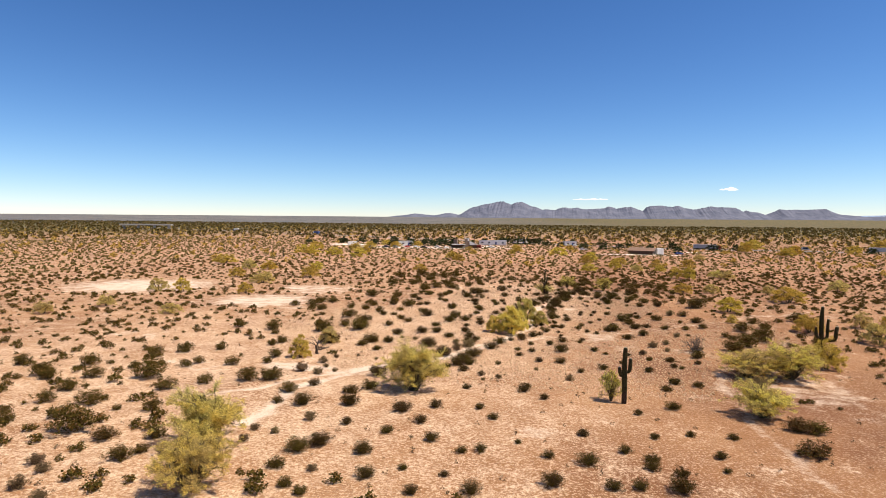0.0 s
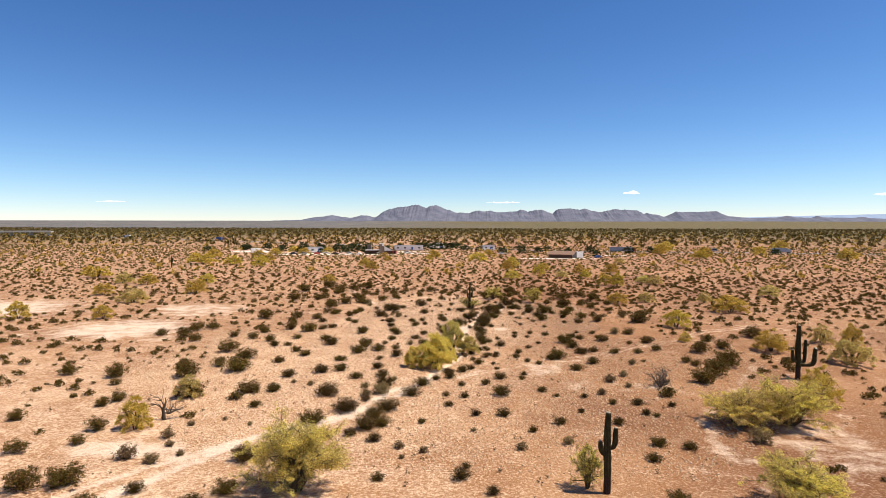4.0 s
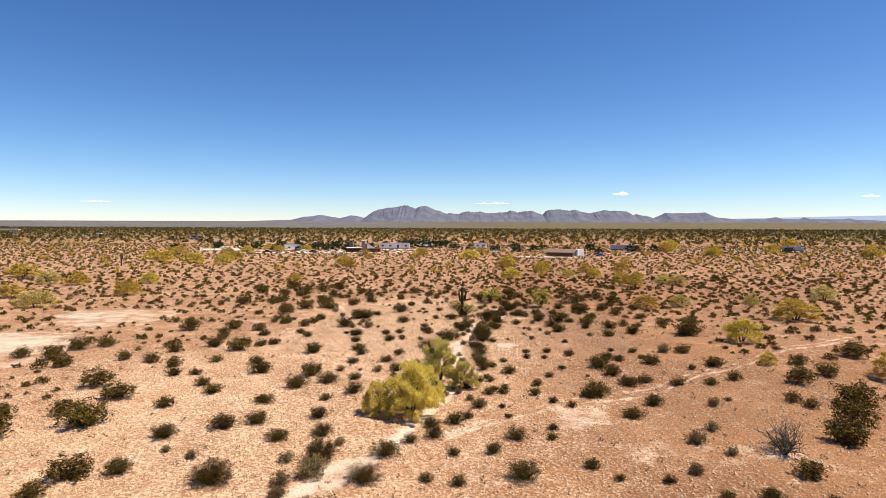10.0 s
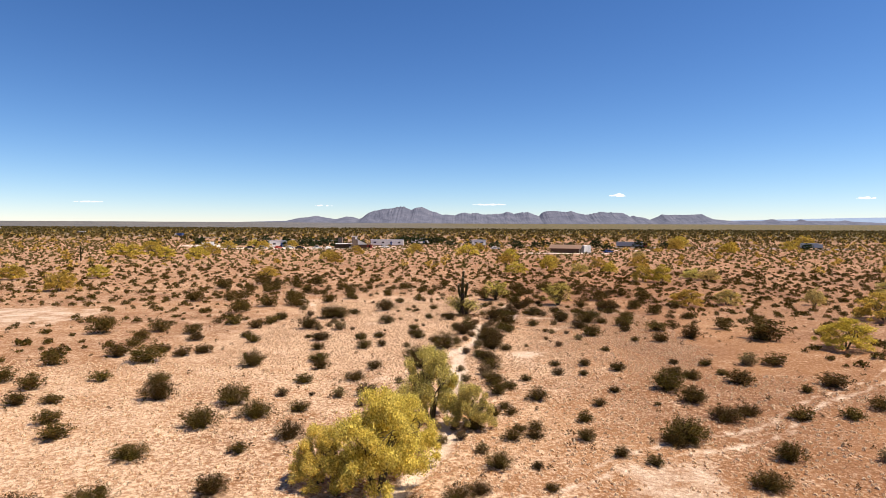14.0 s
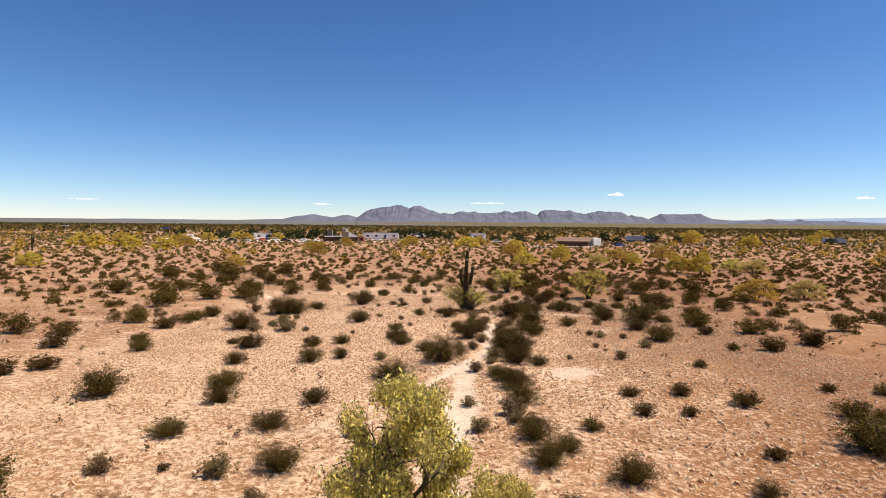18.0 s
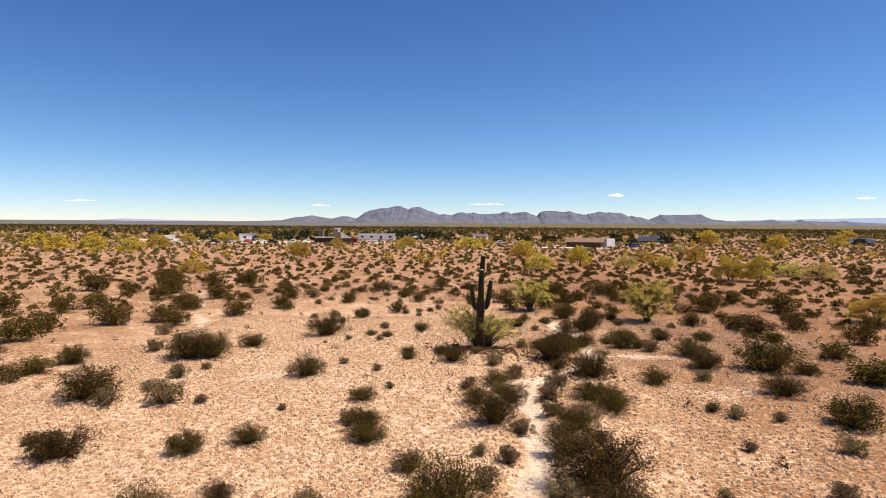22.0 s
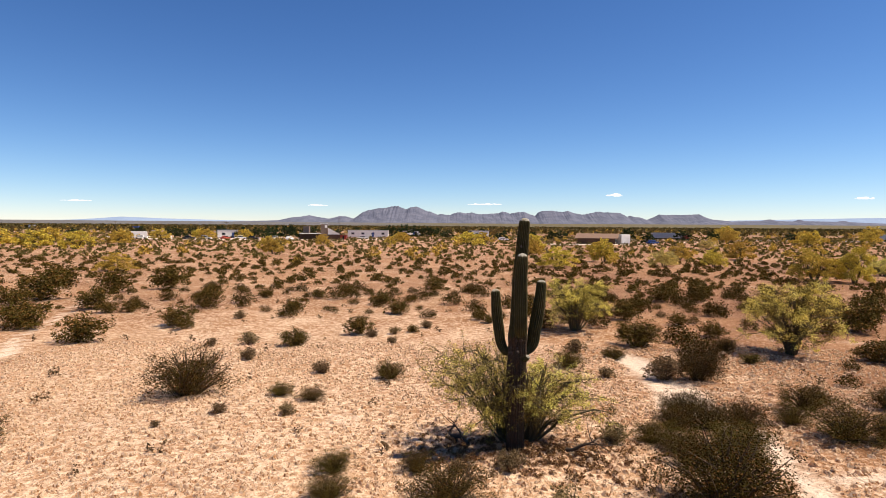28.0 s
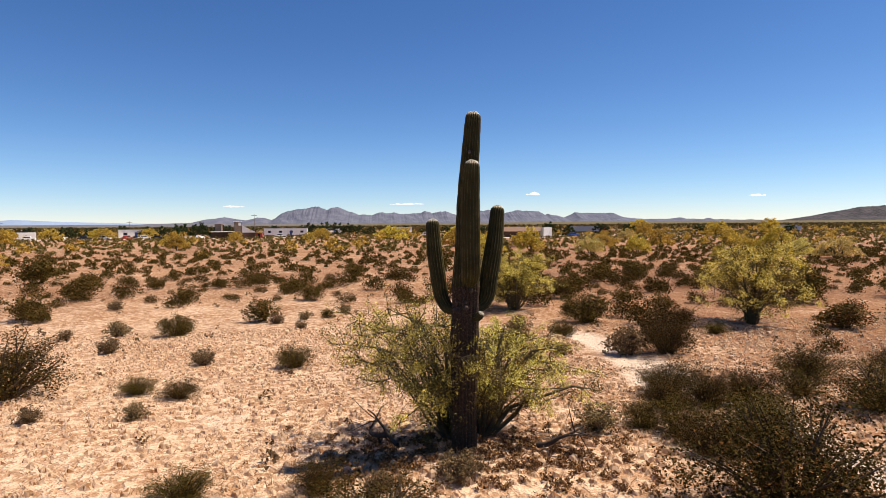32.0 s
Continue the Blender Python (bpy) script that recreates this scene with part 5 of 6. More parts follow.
def shrub_pattern(seed, n, leaf, tall=0.46):
    """Leaf faces of a low shrub one metre wide, in uneven clumps."""
    rng = np.random.default_rng(seed)
    k = max(5, n // 14)
    c = rng.normal(size=(k, 3))
    c /= np.linalg.norm(c, axis=1)[:, None]
    c *= rng.uniform(0.25, 1.0, (k, 1)) ** 0.5
    c[:, 0:2] *= 0.40 * rng.uniform(0.75, 1.15, (k, 1))
    c[:, 2] = np.abs(c[:, 2]) * tall * rng.uniform(0.5, 1.0, k) + 0.06
    f = leaves(rng, c, 0.075, n // k, leaf, 0.8, 0.8, 3)
    f[:, :, 2] = np.maximum(f[:, :, 2], 0.0)
    return f


rng = np.random.default_rng(7)
NEAR_SHRUB = [shrub_pattern(200 + i, 230, 0.055) for i in range(6)]
MID_SHRUB = [shrub_pattern(210 + i, 44, 0.13) for i in range(6)]
TREE_CLUMP = [shrub_pattern(216 + i, 120, 0.07, 0.62) for i in range(5)]
FAR_SHRUB = [shrub_pattern(220 + i, 9, 0.29) for i in range(5)]

outer = np.array(OUTER)
faces_of = [np.array([[mesh.vertices[i].co for i in p.vertices] for p in mesh.polygons]) for stems, mesh in CREOSOTE["mid"][:4]]
scatter("creosote_scrub", "large dark olive creosote bushes well away from the saguaro", "scrub", rng, outer[:, 0], outer[:, 1], outer[:, 2] * 1.1, faces_of, CREOSOTE_PALER, 0.72)

x, y = sown(rng, -160, 150, -152, 90, 8)
# among the single bushes only the gaps are filled, well away from the line of flight
gap = np.min(np.hypot(x[:, None] - TAKEN[None, :, 0], y[:, None] - TAKEN[None, :, 1]) - TAKEN[None, :, 2], axis=1)
clearing = np.hypot(x - 9.5, y - 3) < 4.5
filled = (gap > 2.2) & (np.abs(x) > 22) & (rng.uniform(size=x.size) < 0.5)
ok = (~counted(x, y) | filled) & ~clearing & in_sight(x, y) & (sandiness(x, y) < 0.35) & (rng.uniform(size=x.size) < 0.86)
x, y = x[ok], y[ok]
# the scrub thickens east of the saguaro
mx, my = sown(rng, 8, 110, 7, 90, 16, 0.45)
ok = in_sight(mx, my) & (sandiness(mx, my) < 0.35)
x, y = np.concatenate([x, mx[ok]]), np.concatenate([y, my[ok]])
# those nearest to the end of the flight have finer leaves
close = (np.abs(x) < 30) & (y > -35) & (y < 42)
scatter("creosote_thicket", "dense dark olive creosote bushes beyond the saguaro", "scrub", rng, x[close], y[close], 0.9 + 1.6 * rng.uniform(0, 1, int(close.sum())) ** 1.4, [shrub_pattern(240 + i, 1000, 0.023) for i in range(5)], CREOSOTE_LEAF)
x, y = x[~close], y[~close]
scatter("creosote_scrub", "dark olive creosote bushes spread over the desert floor", "scrub", rng, x, y, 0.65 + 1.35 * rng.uniform(0, 1, x.size) ** 1.5, NEAR_SHRUB, CREOSOTE_PALER)

x, y = sown(rng, -380, 380, -100, 330, 13, 0.5)
ok = ~((x > -160) & (x < 150) & (y < 90)) & (rng.uniform(size=x.size) < 0.9) & in_sight(x, y) & (sandiness(x, y) < 0.3)
x, y = x[ok], y[ok]
scatter("creosote_scrub", "dark olive creosote scrub farther out on the desert floor", "scrub", rng, x, y, rng.uniform(0.8, 2.0, x.size), MID_SHRUB, FAR_LEAF)

x, y = sown(rng, -1500, 1300, 100, 1300, 150, 0.5)
ok = ~((np.abs(x) < 380) & (y < 330)) & in_sight(x, y)
x, y = x[ok], y[ok]
scatter("far_scrub", "distant green scrub covering the plain", "scrub", rng, x, y, rng.uniform(2.5, 6.5, x.size), FAR_SHRUB, FAR_LEAF)

x, y = sown(rng, -700, 700, 90, 900, 260, 0.8)
ok = in_sight(x, y) & (rng.uniform(size=x.size) < 0.55) & (sandiness(x, y) < 0.2) & ~((np.abs(x + 62) < 62) & (y > 168) & (y < 290)) & ~((np.abs(x - 50) < 15) & (y > 140) & (y < 205))
x, y = x[ok], y[ok]
scatter("far_palo_verdes", "distant palo verde trees in yellow bloom over the plain", "trees", rng, x, y, rng.uniform(2.0, 4.6, x.size), TREE_CLUMP, PALO_LEAF, 1.0)

# small dry shrublets and bursage between the bushes
x, y = sown(rng, -100, 100, -135, 70, 5, 0.5)
ok = (sandiness(x, y) < 0.3) & (rng.uniform(size=x.size) < 0.34) & in_sight(x, y) & (np.hypot(x - 7.5, y) > 5)
x, y = x[ok], y[ok]
SMALL = [shrub_pattern(230 + i, 54, 0.07, 0.6) for i in range(4)]
scatter("bursage_shrublets", "small grey-brown bursage shrublets dotting the soil", "shrublets", rng, x, y, rng.uniform(0.2, 0.6, x.size) ** 1.2 + 0.12, SMALL, BURSAGE_LEAF)

# brown leaf litter and withered herbs below the shrubs at the foot of the saguaro
spots = rng.integers(0, 4, 900)
x = np.array([-1.0, 1.2, 4.4, 5.6])[spots] + rng.normal(size=900) * 0.95
y = np.array([0.1, -0.5, -3.2, -6.2])[spots] + rng.normal(size=900) * 0.8
scatter("leaf_litter", "dry brown leaf litter and withered herbs on the soil", "litter", rng, x, y, rng.uniform(0.14, 0.34, 900), [shrub_pattern(250 + i, 60, 0.075, 0.4) for i in range(4)], LITTER)


def tuft_pattern(seed):
    """A small upright tussock of matted grass: a steep ragged mound with a few loose blades."""
    rng = np.random.default_rng(seed)
    n = 8
    a = 2 * math.pi * (np.arange(n) + rng.uniform(-0.3, 0.3, n)) / n
    r = rng.uniform(0.32, 0.55, n)
    foot = np.stack([np.cos(a) * r, np.sin(a) * r, np.full(n, -0.04)], axis=1)
    r2 = r * rng.uniform(0.45, 0.8, n)
    rim = np.stack([np.cos(a) * r2, np.sin(a) * r2, rng.uniform(0.13, 0.30, n)], axis=1)
    top = np.array([rng.normal() * 0.06, rng.normal() * 0.06, rng.uniform(0.26, 0.42)])
    out = []
    for i in range(n):
        j = (i + 1) % n
        out += [[foot[i], foot[j], rim[i]], [foot[j], rim[j], rim[i]], [rim[i], rim[j], top]]
    for i in range(4):
        b = rng.uniform(0, 2 * math.pi)
        base = np.array([math.cos(b), math.sin(b), 0]) * 0.25
        out.append([base - [0.06, 0, 0], base + [0.06, 0, 0], base * rng.uniform(1.4, 2.6) + [0, 0, rng.uniform(0.35, 0.7)]])
    return np.array(out)


TUFTS = [tuft_pattern(300 + i) for i in range(6)]
for x0, x1, y0, y1, area, lo, hi in ((-22, 24, -30, 16, 0.050, 0.09, 0.27), (-42, 42, -86, -30, 0.17, 0.15, 0.34)):
    x, y = sown(rng, x0, x1, y0, y1, area, 0.2)
    patch = np.sin(x * 0.8 + 2 * np.sin(y * 0.5)) * np.sin(y * 0.9 + 1.5 * np.sin(x * 0.4))
    ok = (sandiness(x, y) < 0.5) & (rng.uniform(size=x.size) < 0.62 + 0.3 * patch) & (np.abs(x + 1) < 0.85 * (y - y0) + 20)
    x, y = x[ok], y[ok]
    scatter("dry_grass", "short bleached dry grass tufts covering the red soil", "grass", rng, x, y, rng.uniform(lo, hi, x.size), TUFTS, DRY_GRASS)

# ---------------------------------------------------------------- road, buildings and vehicles beyond the scrub
ASPHALT = mottled("worn_asphalt", (0.17, 0.165, 0.16), (0.24, 0.23, 0.22), 0.5, 0.9)
WHITE_PAINT = mottled("white_painted_metal", (0.74, 0.73, 0.70), (0.84, 0.83, 0.80), 1.2, 0.5, 0.05)
# brown darkened by half, so the house wall's shade is in its colour
BROWN_WALL = mottled("shade_darkened_brown_wall", (0.065, 0.034, 0.022), (0.11, 0.06, 0.04), 1.5)
ROOF_TILE = mottled("tan_roof_shingle", (0.17, 0.10, 0.068), (0.25, 0.16, 0.11), 1.5)
STONE_WALL = mottled("dark_stone_wall", (0.12, 0.085, 0.065), (0.26, 0.19, 0.15), 2.5, bump=0.8)
DARK_GLASS = finish(*material("dark_window_glass"), (0.02, 0.025, 0.03), 0.12)
RUBBER = finish(*material("tyre_rubber"), (0.02, 0.02, 0.02), 0.8)
RED_PAINT = mottled("faded_red_paint", (0.34, 0.045, 0.03), (0.42, 0.08, 0.05), 2, 0.5, 0.05)
BLUE_PAINT = mottled("blue_car_paint", (0.03, 0.07, 0.22), (0.05, 0.10, 0.28), 2, 0.35, 0.02)
DARK_PAINT = mottled("dark_car_paint", (0.02, 0.02, 0.024), (0.05, 0.05, 0.055), 2, 0.35, 0.02)
GREY_METAL = mottled("galvanised_metal", (0.34, 0.36, 0.38), (0.46, 0.48, 0.50), 2, 0.5, 0.05, metallic=0.6)


def boxes(*sizes):
    bm = bmesh.new()
    for s in sizes:
        box(bm, *s)
    return bm


def ribbon(name, line, half, lift, mat, label, category):
    verts, faces = [], []
    pts = [Vector((x, y, 0)) for x, y in line]
    fine = []
    for a, b in zip(pts, pts[1:]):
        n = max(1, int((b - a).length / 12))
        fine += [a.lerp(b, i / n) for i in range(n)]
    fine.append(pts[-1])
    for i, p in enumerate(fine):
        d = (fine[min(i + 1, len(fine) - 1)] - fine[max(i - 1, 0)]).normalized()
        n = Vector((-d.y, d.x, 0)) * half
        z = float(relief(p.x, p.y))
        verts += [(p.x + n.x, p.y + n.y, z + lift), (p.x - n.x, p.y - n.y, z + lift), (p.x + n.x * 1.1, p.y + n.y * 1.1, z - 0.1), (p.x - n.x * 1.1, p.y - n.y * 1.1, z - 0.1)]
    for i in range(len(fine) - 1):
        a = i * 4
        faces += [(a, a + 1, a + 5, a + 4), (a + 2, a, a + 4, a + 6), (a + 1, a + 3, a + 7, a + 5)]
    tagged(new(name, mesh_of(name, verts, faces, mat)), label, category, kind="structure")


ribbon("road", [(-679, 686), (-461, 557), (-253, 441), (-53, 330), (40, 274), (70, 259), (148, 256), (241, 245), (532, 212)], 4.0, 0.12, ASPHALT, "worn grey two-lane desert road", "road")


def lot(name, cx, cy, rx, ry, seed, label):
    """A sheet of bare pale gravel with an uneven edge."""
    rng = np.random.default_rng(seed)
    ring = []
    for i in range(40):
        a = 2 * math.pi * i / 40
        k = 1 + 0.12 * math.sin(3 * a + seed) + rng.uniform(-0.06, 0.06)
        ring.append((cx + math.cos(a) * rx * k, cy + math.sin(a) * ry * k))
    verts = [(cx, cy, -0.54)] + [(x, y, -0.54) for x, y in ring] + [(x, y, -0.7) for x, y in ring]
    faces = [(0, 1 + i, 1 + (i + 1) % 40) for i in range(40)] + [(1 + i, 41 + i, 41 + (i + 1) % 40, 1 + (i + 1) % 40) for i in range(40)]
    tagged(new(name, mesh_of(name, verts, faces, GRAVEL)), label, "ground", kind="structure")


GRAVEL = mottled("pale_caliche_gravel", (0.62, 0.52, 0.42), (0.80, 0.71, 0.60), 0.3, 0.95)
lot("gravel_lot", -94.4, 216.3, 42.3, 7.8, 1, "bare pale gravel parking lot")
lot("gravel_lot", -41.1, 229.8, 20.5, 4.7, 2, "bare pale gravel yard beside the tower")
lot("gravel_lot", 45, 186.4, 21.4, 4, 3, "bare pale gravel yard before the ranch house")
lot("gravel_lot", -141.6, 242.2, 13.8, 9.2, 4, "bare pale gravel around the box trailer")
lot("gravel_lot", 83, 217.3, 13.9, 3.1, 5, "bare pale gravel beside the road")


def gable(bm, x0, x1, y0, y1, z0, z1, lip=0.5, t=0.18):
    """A gable roof whose ridge runs along y."""
    xm = (x0 + x1) / 2
    ring = [(x0 - lip, z0 - 0.2), (xm, z1), (x1 + lip, z0 - 0.2), (x1 + lip, z0 - 0.2 + t), (xm, z1 + t), (x0 - lip, z0 - 0.2 + t)]
    v = [[bm.verts.new((x, y, z)) for x, z in ring] for y in (y0 - lip, y1 + lip)]
    for i in range(6):
        j = (i + 1) % 6
        bm.faces.new((v[0][i], v[0][j], v[1][j], v[1][i]))
    bm.faces.new((v[0][0], v[0][5], v[0][4], v[0][1]))
    bm.faces.new((v[0][1], v[0][4], v[0][3], v[0][2]))
    bm.faces.new((v[1][0], v[1][1], v[1][4], v[1][5]))
    bm.faces.new((v[1][1], v[1][2], v[1][3], v[1][4]))


def barn():
    ob = thing("ranch_house", 47.6, 194, 0, 72, "low brown ranch house with a tan gable roof", "house")
    ob.scale = (0.9, 1.05, 0.78)
    bm = boxes((-6, 6, -6, 6, 0, 2.7))
    for y in (-6, 6):
        a, b, c = bm.verts.new((-6, y, 2.7)), bm.verts.new((6, y, 2.7)), bm.verts.new((0, y, 4.3))
        bm.faces.new((a, b, c))
    part("wall", bm, BROWN_WALL, ob)
    bm = bmesh.new()
    gable(bm, -6, 6, -6, 6, 2.75, 4.5, 0.9)
    roof = part("roof", bm, ROOF_TILE, ob)
    part("chimney", boxes((1.2, 2.0, 0.4, 1.2, 3.6, 5.2), (1.1, 2.1, 0.3, 1.3, 5.2, 5.35)), STONE_WALL, roof)
    for x in (-4.3, -1.6, 4.0):
        w = part("window", boxes((x - 0.6, x + 0.6, -6.04, -5.98, 1.0, 2.0)), DARK_GLASS, ob)
        part("window_frame", boxes((x - 0.7, x + 0.7, -6.08, -6.0, 2.0, 2.1), (x - 0.7, x + 0.7, -6.08, -6.0, 0.9, 1.0)), WHITE_PAINT, w)
    part("door", boxes((0.8, 1.8, -6.06, -5.98, 0, 2.05)), STONE_WALL, ob)
    part("porch_roof", boxes((6.95, 9.2, -3, 4, 2.75, 2.9)), WHITE_PAINT, ob, "white flat porch roof")
    for x, y in ((9.0, -2.7), (9.0, 3.7), (7.2, -2.7)):
        part("post", boxes((x - 0.08, x + 0.08, y - 0.08, y + 0.08, 0, 2.75)), BROWN_WALL, ob)


def white_box(x, y, turn, length, height, label):
    ob = thing("storage_container", x, y, 0, turn, label, "container")
    bm = boxes((-length / 2, length / 2, -1.2, 1.2, 0.15, height))
    n = int(length / 0.4)
    for i in range(n):
        cx = -length / 2 + (i + 0.5) * length / n
        box(bm, cx - 0.09, cx + 0.09, -1.24, -1.2, 0.3, height - 0.15)
    part("body", bm, WHITE_PAINT, ob)
    part("door", boxes((length / 2, length / 2 + 0.05, -1.1, 1.1, 0.3, height - 0.1)), WHITE_PAINT, ob)
    part("skid", boxes((-length / 2, length / 2, -1.0, -0.8, 0, 0.15), (-length / 2, length / 2, 0.8, 1.0, 0, 0.15)), GREY_METAL, ob)


def tower():
    ob = thing("stone_tower", -55.5, 222, 0, 18, "dark stone tower with a white sloping chute roof", "building")
    ob.scale = (0.72, 0.72, 0.72)
    part("wall", boxes((-1.8, 1.8, -1.8, 1.8, 0, 8.6)), STONE_WALL, ob)
    part("cap", boxes((-2.0, 2.0, -2.0, 2.0, 8.6, 8.9)), WHITE_PAINT, ob)
    part("sign_panel", boxes((0.1, 1.5, -1.86, -1.8, 6.6, 8.2)), WHITE_PAINT, ob, "white panel near the tower top")
    bm = bmesh.new()
    v = [bm.verts.new(p) for p in ((1.8, -3, 6.6), (8.5, -3, 3.2), (8.5, 3, 3.2), (1.8, 3, 6.6), (1.8, -3, 6.3), (8.5, -3, 2.9), (8.5, 3, 2.9), (1.8, 3, 6.3))]
    for f in ((0, 1, 2, 3), (7, 6, 5, 4), (4, 5, 1, 0), (5, 6, 2, 1), (6, 7, 3, 2), (7, 4, 0, 3)):
        bm.faces.new([v[i] for i in f])
    part("sloping_roof", bm, WHITE_PAINT, ob)
    part("hall", boxes((1.85, 8.4, -2.6, 2.6, 0, 2.85)), BROWN_WALL, ob, "brown hall under the sloping roof")
    bm = bmesh.new()
    v = [[bm.verts.new((x, y, z)) for x, z in ((1.85, 2.9), (8.0, 2.9), (1.85, 6.1))] for y in (-2.6, -2.3)]
    for f in ((v[0][0], v[0][1], v[0][2]), (v[1][2], v[1][1], v[1][0])):
        bm.faces.new(f)
    for a in range(3):
        bm.faces.new((v[0][a], v[1][a], v[1][(a + 1) % 3], v[0][(a + 1) % 3]))
    part("gable_wall", bm, WHITE_PAINT, ob, "white three-cornered wall under the chute roof")
    part("flat_roof", boxes((-13.5, -1.9, -3.2, 3.2, 3.3, 3.6)), WHITE_PAINT, ob)
    for x, y in ((-13, -2.9), (-9, -2.9), (-5, -2.9), (-13, 2.9), (-5, 2.9)):
        part("post", boxes((x - 0.12, x + 0.12, y - 0.12, y + 0.12, 0, 3.3)), BROWN_WALL, ob)
    part("back_wall", boxes((-13.3, -2.0, 2.4, 2.6, 0, 3.3)), BROWN_WALL, ob)
    second = thing("stone_pillar", -63.6, 226, 0, 0, "short dark stone pillar building with flat cap", "building")
    second.scale = (0.72, 0.72, 0.72)
    part("wall", boxes((-1.6, 1.6, -1.6, 1.6, 0, 7.2)), STONE_WALL, second)
    part("cap", boxes((-1.8, 1.8, -1.8, 1.8, 7.2, 7.5)), ROOF_TILE, second)


def long_house(x, y, turn, length, label):
    ob = thing("mobile_home", x, y, 0, turn, label, "house", "white mobile homes")
    part("wall", boxes((-length / 2, length / 2, -2, 2, 0.3, 3.3)), WHITE_PAINT, ob)
    part("roof", boxes((-length / 2 - 0.2, length / 2 + 0.2, -2.2, 2.2, 3.3, 3.5)), GREY_METAL, ob)
    part("skirt", boxes((-length / 2 + 0.1, length / 2 - 0.1, -1.9, 1.9, 0, 0.3)), BROWN_WALL, ob)
    n = max(2, int(length / 4))
    for i in range(n):
        cx = -length / 2 + (i + 0.5) * length / n
        part("window", boxes((cx - 0.7, cx + 0.7, -2.04, -1.98, 1.4, 2.3)), DARK_GLASS, ob)
    part("door", boxes((length * 0.1, length * 0.1 + 0.9, -2.05, -1.98, 0.35, 2.4)), BLUE_PAINT, ob)


def car_parts(paint, name, label, x, y, turn, long=4.6, cab=(-1.5, 0.9), high=1.45, group="parked cars"):
    ob = thing(name, x, y, 0.0, turn, label, "car", group)
    bm = boxes((-long / 2, long / 2, -0.88, 0.88, 0.32, 0.85))
    bmesh.ops.bevel(bm, geom=bm.edges[:], offset=0.1, segments=1)
    part("body", bm, paint, ob)
    bm = boxes((cab[0], cab[1], -0.78, 0.78, 0.85, high))
    for v in bm.verts:
        if v.co.z > 0.9:
            v.co.x = v.co.x * 0.78 + 0.05 * (cab[0] + cab[1])
            v.co.y *= 0.86
    part("cabin", bm, paint, ob)
    for s in (-1, 1):
        part("side_window", boxes((cab[0] * 0.85, cab[1] * 0.8, s * 0.76 - 0.03, s * 0.76 + 0.03, 0.95, high - 0.14)), DARK_GLASS, ob)
    for wx in (-long * 0.31, long * 0.31):
        for wy in (-0.82, 0.82):
            bm = bmesh.new()
            bmesh.ops.create_cone(bm, cap_ends=True, segments=14, radius1=0.33, radius2=0.33, depth=0.22, matrix=pose(wx, wy, 0.33, 90, 0, 0))
            part("wheel", bm, RUBBER, ob)
    return ob


barn()
white_box(56.2, 192.5, 28, 4.0, 3.4, "white storage container beside the ranch house")
tower()
for a in ((-44.3, 266, 3, 19, "long white mobile home with dark windows"), (-27.1, 297.1, 25, 10.7, "short white mobile home behind shade trees"), (-98.9, 233.9, 26, 9.3, "white mobile home at the edge of the lot"),
          (8.8, 273, 22, 8.5, "white trailer house beyond the trees")):
    long_house(*a)
white_box(-134.7, 228.4, 30, 6, 2.7, "white box trailer at the end of the lot")
kiosk = thing("red_kiosk", -48.3, 226, 0, 0, "small red-brown kiosk with a pale pitched roof", "hut")
kiosk.scale = (0.8, 0.8, 0.8)
part("wall", boxes((-1.6, 1.6, -1.4, 1.4, 0, 2.3)), RED_PAINT, kiosk)
bm = bmesh.new()
gable(bm, -1.6, 1.6, -1.4, 1.4, 2.4, 3.3, 0.4)
part("roof", bm, ROOF_TILE, kiosk)
part("door", boxes((-0.4, 0.4, -1.46, -1.38, 0, 2.0)), DARK_GLASS, kiosk)

for i, (x, y, turn, paint, words) in enumerate((
        (-124.9, 211.8, 20, WHITE_PAINT, "white"), (-117.7, 217.2, 75, WHITE_PAINT, "white"), (-105.7, 211.1, 15, DARK_PAINT, "dark"), (-100.7, 214.3, 10, WHITE_PAINT, "white"), (-92.8, 214.6, 80, RED_PAINT, "red"),
        (-87.9, 217.8, 20, WHITE_PAINT, "white"), (-81.6, 213.6, 5, DARK_PAINT, "dark"), (-73.6, 217.1, 10, WHITE_PAINT, "white"), (-67.2, 213.6, 85, WHITE_PAINT, "white"), (-64, 223.5, 20, DARK_PAINT, "dark"), (-56, 221.9, 15, WHITE_PAINT, "white"),
        (-41.1, 230.5, 10, WHITE_PAINT, "white"), (66.9, 194.3, 30, BLUE_PAINT, "blue"), (16.6, 223.6, 10, WHITE_PAINT, "white"))):
    car_parts(paint, "parked_car", words + " car parked on the pale gravel lot", x, y, turn)


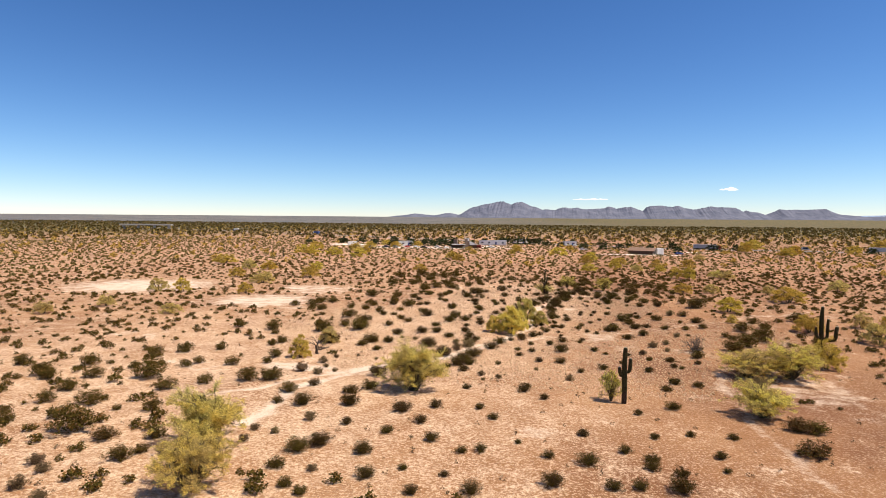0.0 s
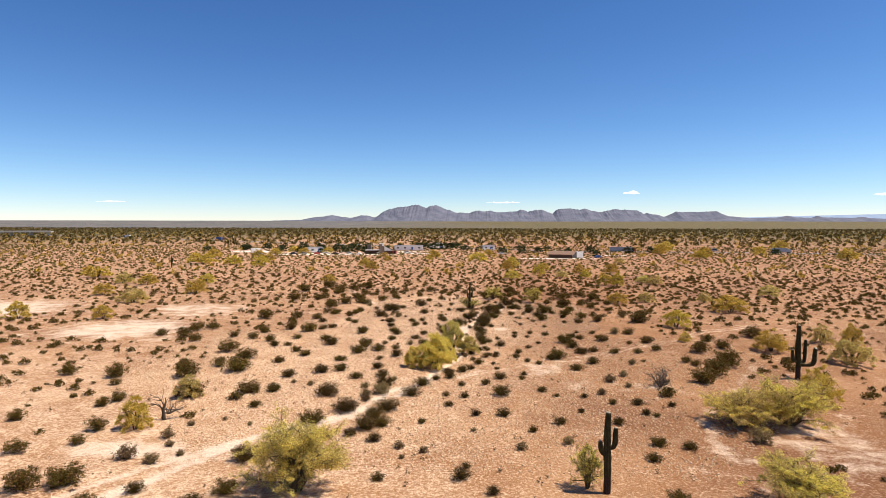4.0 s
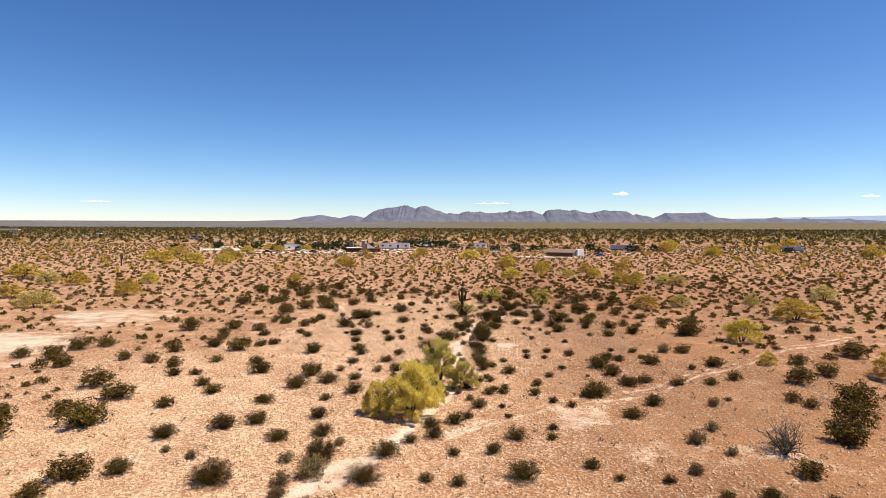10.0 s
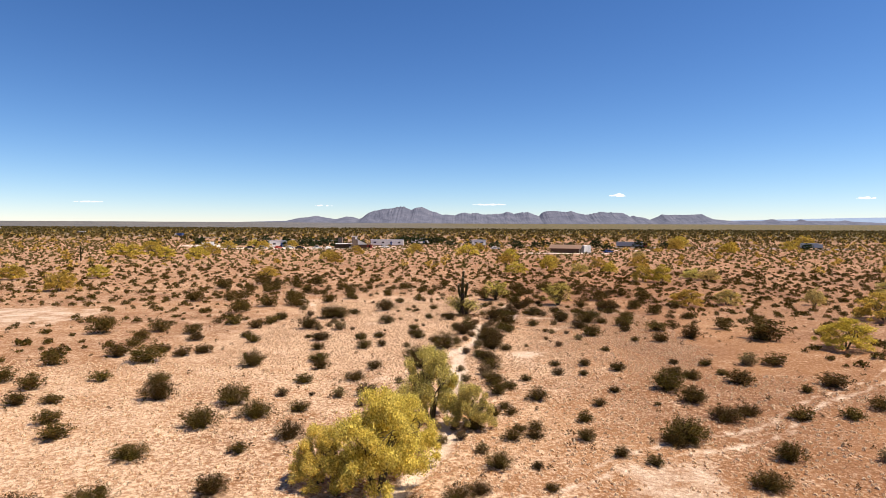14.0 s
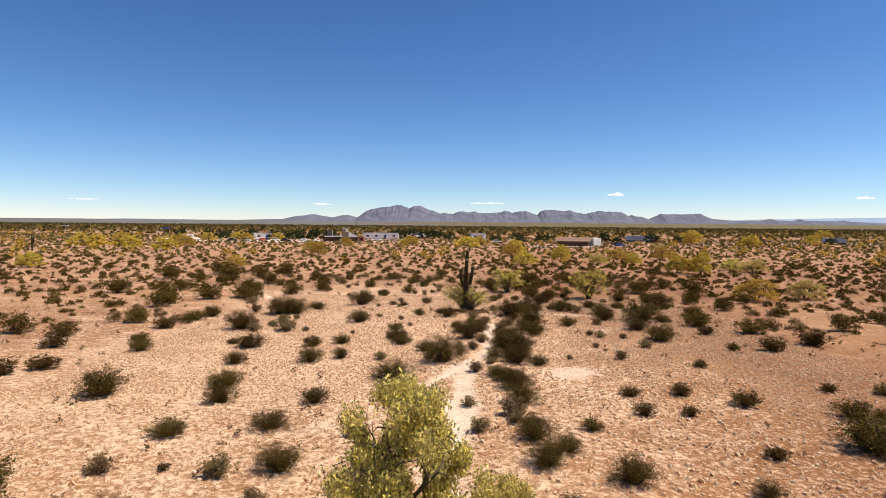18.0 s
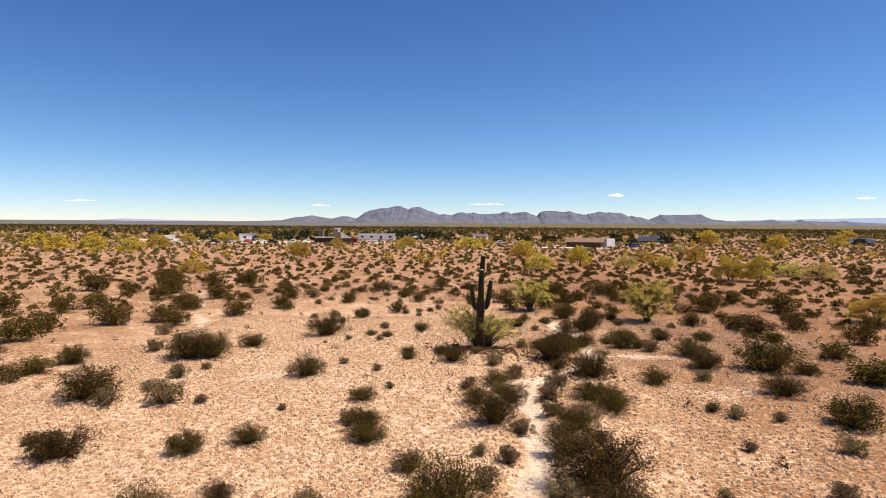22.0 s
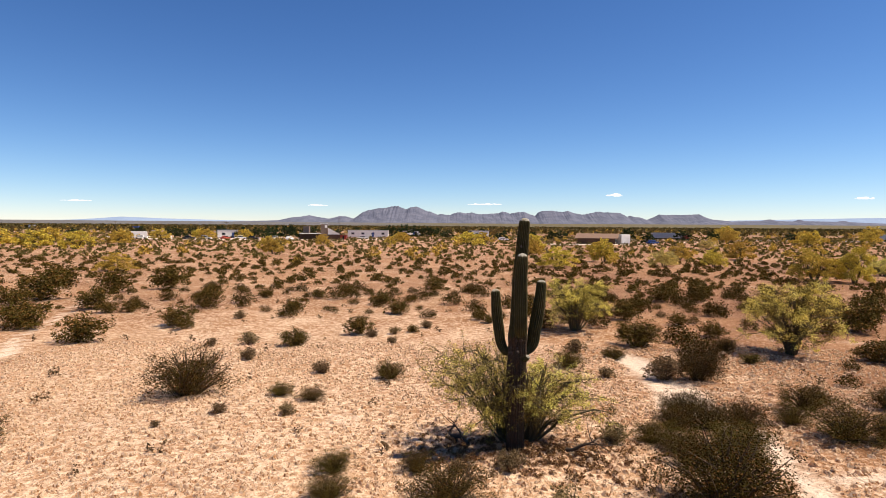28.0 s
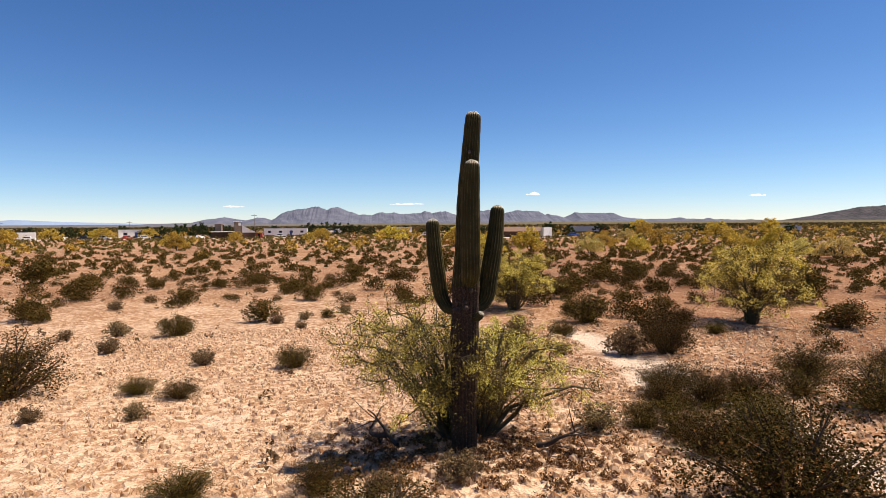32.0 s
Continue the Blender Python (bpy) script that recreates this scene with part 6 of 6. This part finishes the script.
def truck(x, y, turn, label, cab_paint, box_paint, long):
    ob = thing("box_truck", x, y, float(relief(x, y)) + 0.12, turn, label, "truck", "vehicles on the road")
    ob.scale = (0.82, 0.82, 0.82)
    part("cargo_box", boxes((-long / 2, long / 2 - 2.6, -1.25, 1.25, 1.0, 3.9)), box_paint, ob)
    part("cab", boxes((long / 2 - 2.4, long / 2, -1.2, 1.2, 0.7, 3.2)), cab_paint, ob)
    part("windscreen", boxes((long / 2 - 0.02, long / 2 + 0.03, -1.05, 1.05, 1.9, 2.9)), DARK_GLASS, ob)
    part("chassis", boxes((-long / 2, long / 2 - 0.2, -0.9, 0.9, 0.6, 0.98)), DARK_PAINT, ob)
    for wx in (-long * 0.38, -long * 0.26, long * 0.38):
        for wy in (-1.1, 1.1):
            bm = bmesh.new()
            bmesh.ops.create_cone(bm, cap_ends=True, segments=14, radius1=0.5, radius2=0.5, depth=0.3, matrix=pose(wx, wy, 0.5, 90, 0, 0))
            part("wheel", bm, RUBBER, ob)


truck(-395.3, 520.9, 151, "blue and white truck on the far road", BLUE_PAINT, WHITE_PAINT, 14)
truck(-254.2, 442.4, 151, "white truck on the desert road", WHITE_PAINT, BLUE_PAINT, 12)
truck(190.7, 250.3, -6, "grey box truck standing by the road", GREY_METAL, GREY_METAL, 13)
truck(95.1, 257, -1, "long grey truck trailer with a dark red cab on the road", RED_PAINT, GREY_METAL, 20)
car_parts(GREY_METAL, "van", "silver van on the desert road", 151.7, 255.8, 178, 5.2, (-2.2, 1.6), 2.0, "vehicles on the road").location.z = 0.12

over = thing("overpass", -533, 535, -0.6, 20, "low concrete overpass far across the plain", "bridge")
CONCRETE = mottled("pale_concrete", (0.38, 0.35, 0.31), (0.50, 0.46, 0.41), 0.5)
part("deck", boxes((-32, 32, -5, 5, 5.5, 6.8)), CONCRETE, over)
part("parapet", boxes((-32, 32, -5.2, -5.02, 6.0, 7.6)), CONCRETE, over)
for x in (-28, -10, 10, 28):
    part("pier", boxes((x - 0.8, x + 0.8, -3.5, 3.5, 0, 5.5)), CONCRETE, over)

POLE_WOOD = mottled("pole_wood", (0.10, 0.075, 0.055), (0.16, 0.12, 0.09), 2)
for x, y, h in ((-115.6, 273.5, 7.2), (-54.6, 247.3, 9.6), (-184.9, 297.3, 7.2), (-253.1, 329.5, 7.2)):
    ob = thing("utility_pole", x, y, 0, 12, "thin wooden utility pole standing above the scrub", "pole", "utility poles")
    v, fc = [], []
    tube(v, fc, [(0, 0, -0.3), (0, 0, h)], [0.14, 0.09], 8)
    part("pole", mesh_of("pole", v, fc, POLE_WOOD), None, ob)
    part("crossarm", boxes((-1.1, 1.1, -0.06, 0.06, h - 0.7, h - 0.56)), POLE_WOOD, ob)

mesquites((-78.3, 227, 7.8, 5.5), (-71.9, 228.5, 8.6, 5.9), (-65.6, 230.7, 7.1, 5.1), (-84.7, 228.2, 6.3, 4.7), (-34.6, 278.1, 7.7, 5.8), (-28.4, 279.9, 8.5, 6.2), (-22.3, 282.6, 8.5, 5.8), (-16.9, 285.2, 7.7, 5.4),
          (70.7, 237.6, 6.9, 5.4), (68, 202.7, 5.5, 4.3), (-108.4, 232, 6.2, 3.9), (-124.2, 242.3, 6.9, 4.2), (95.4, 242.1, 8.4, 4.6), (110.4, 246.8, 6.8, 4.2), (141.7, 242, 7.5, 3.7), (-94.2, 233.9, 7, 3.9),
          (-6.6, 272.5, 6.9, 3.9), (2.9, 264.7, 6.2, 3.5), (17.5, 244.5, 7, 3.9), (28.9, 232.2, 6.3, 3.5), (180.4, 236, 6.6, 3.7), (-151.3, 256.9, 6.9, 3.8), (-57.8, 258.6, 6.2, 3.9), (-171.8, 241.8, 6.8, 3.8))
mesquites((-159.5, 273.4, 7.6, 4.5), (-145.2, 277.4, 8.3, 4.6), (-132.5, 272.8, 7.6, 4.2), (-119.9, 279.3, 8.4, 5), (-106, 273.1, 7.7, 4.6), (-95.2, 278.3, 8.4, 4.6), (-84.2, 274.5, 7.7, 4.6), (-51.5, 269.5, 7.7, 4.6),
          (-74.8, 277.7, 8.5, 5), (-40.9, 300, 7.6, 4.6), (-13.2, 290.5, 8.4, 4.6), (11.5, 287.6, 7.7, 4.2), (30.5, 269.4, 7.7, 4.2), (47.6, 264.4, 6.9, 3.8), (58.1, 242.1, 6.2, 3.5), (39.4, 241.7, 7, 3.9))

# small white clouds low over the horizon; emission stands in for sunlight on them
CLOUD, ns, ls = material("self_lit_cloud")
glow = node(ns, "ShaderNodeEmission", Color=(0.93, 0.96, 1.0, 1), Strength=0.85)
ls.new(glow.outputs[0], ns.new("ShaderNodeOutputMaterial").inputs["Surface"])
for x, y, z, w, h, seed, n in ((1292, 4900, 247, 137, 28, 1, 9), (3109, 4600, 221, 133, 23, 2, 8), (224, 4900, 169, 283, 18, 3, 14), (-1177, 4900, 154, 167, 17, 4, 10), (-2958, 4500, 168, 250, 15, 5, 12)):
    rng = np.random.default_rng(seed)
    bm = bmesh.new()
    for i in range(n * 3):
        u = rng.uniform(-1, 1)
        r = h * (1.0 - 0.65 * u * u) * rng.uniform(0.25, 0.8)
        bmesh.ops.create_icosphere(bm, subdivisions=2, radius=1.0, matrix=Matrix.Translation((u * w / 2, rng.uniform(-20, 20), r * rng.uniform(0.1, 0.7))) @ Matrix.Diagonal((r * rng.uniform(0.7, 1.6), r, r * 0.5, 1)))
    me = bpy.data.meshes.new("cloud")
    bm.to_mesh(me)
    bm.free()
    me.materials.append(CLOUD)
    me.polygons.foreach_set("use_smooth", [True] * len(me.polygons))
    ob = new("cloud", me)
    ob.location = (x, y, z)
    tagged(ob, "small white cloud low above the horizon", "cloud", kind="structure")
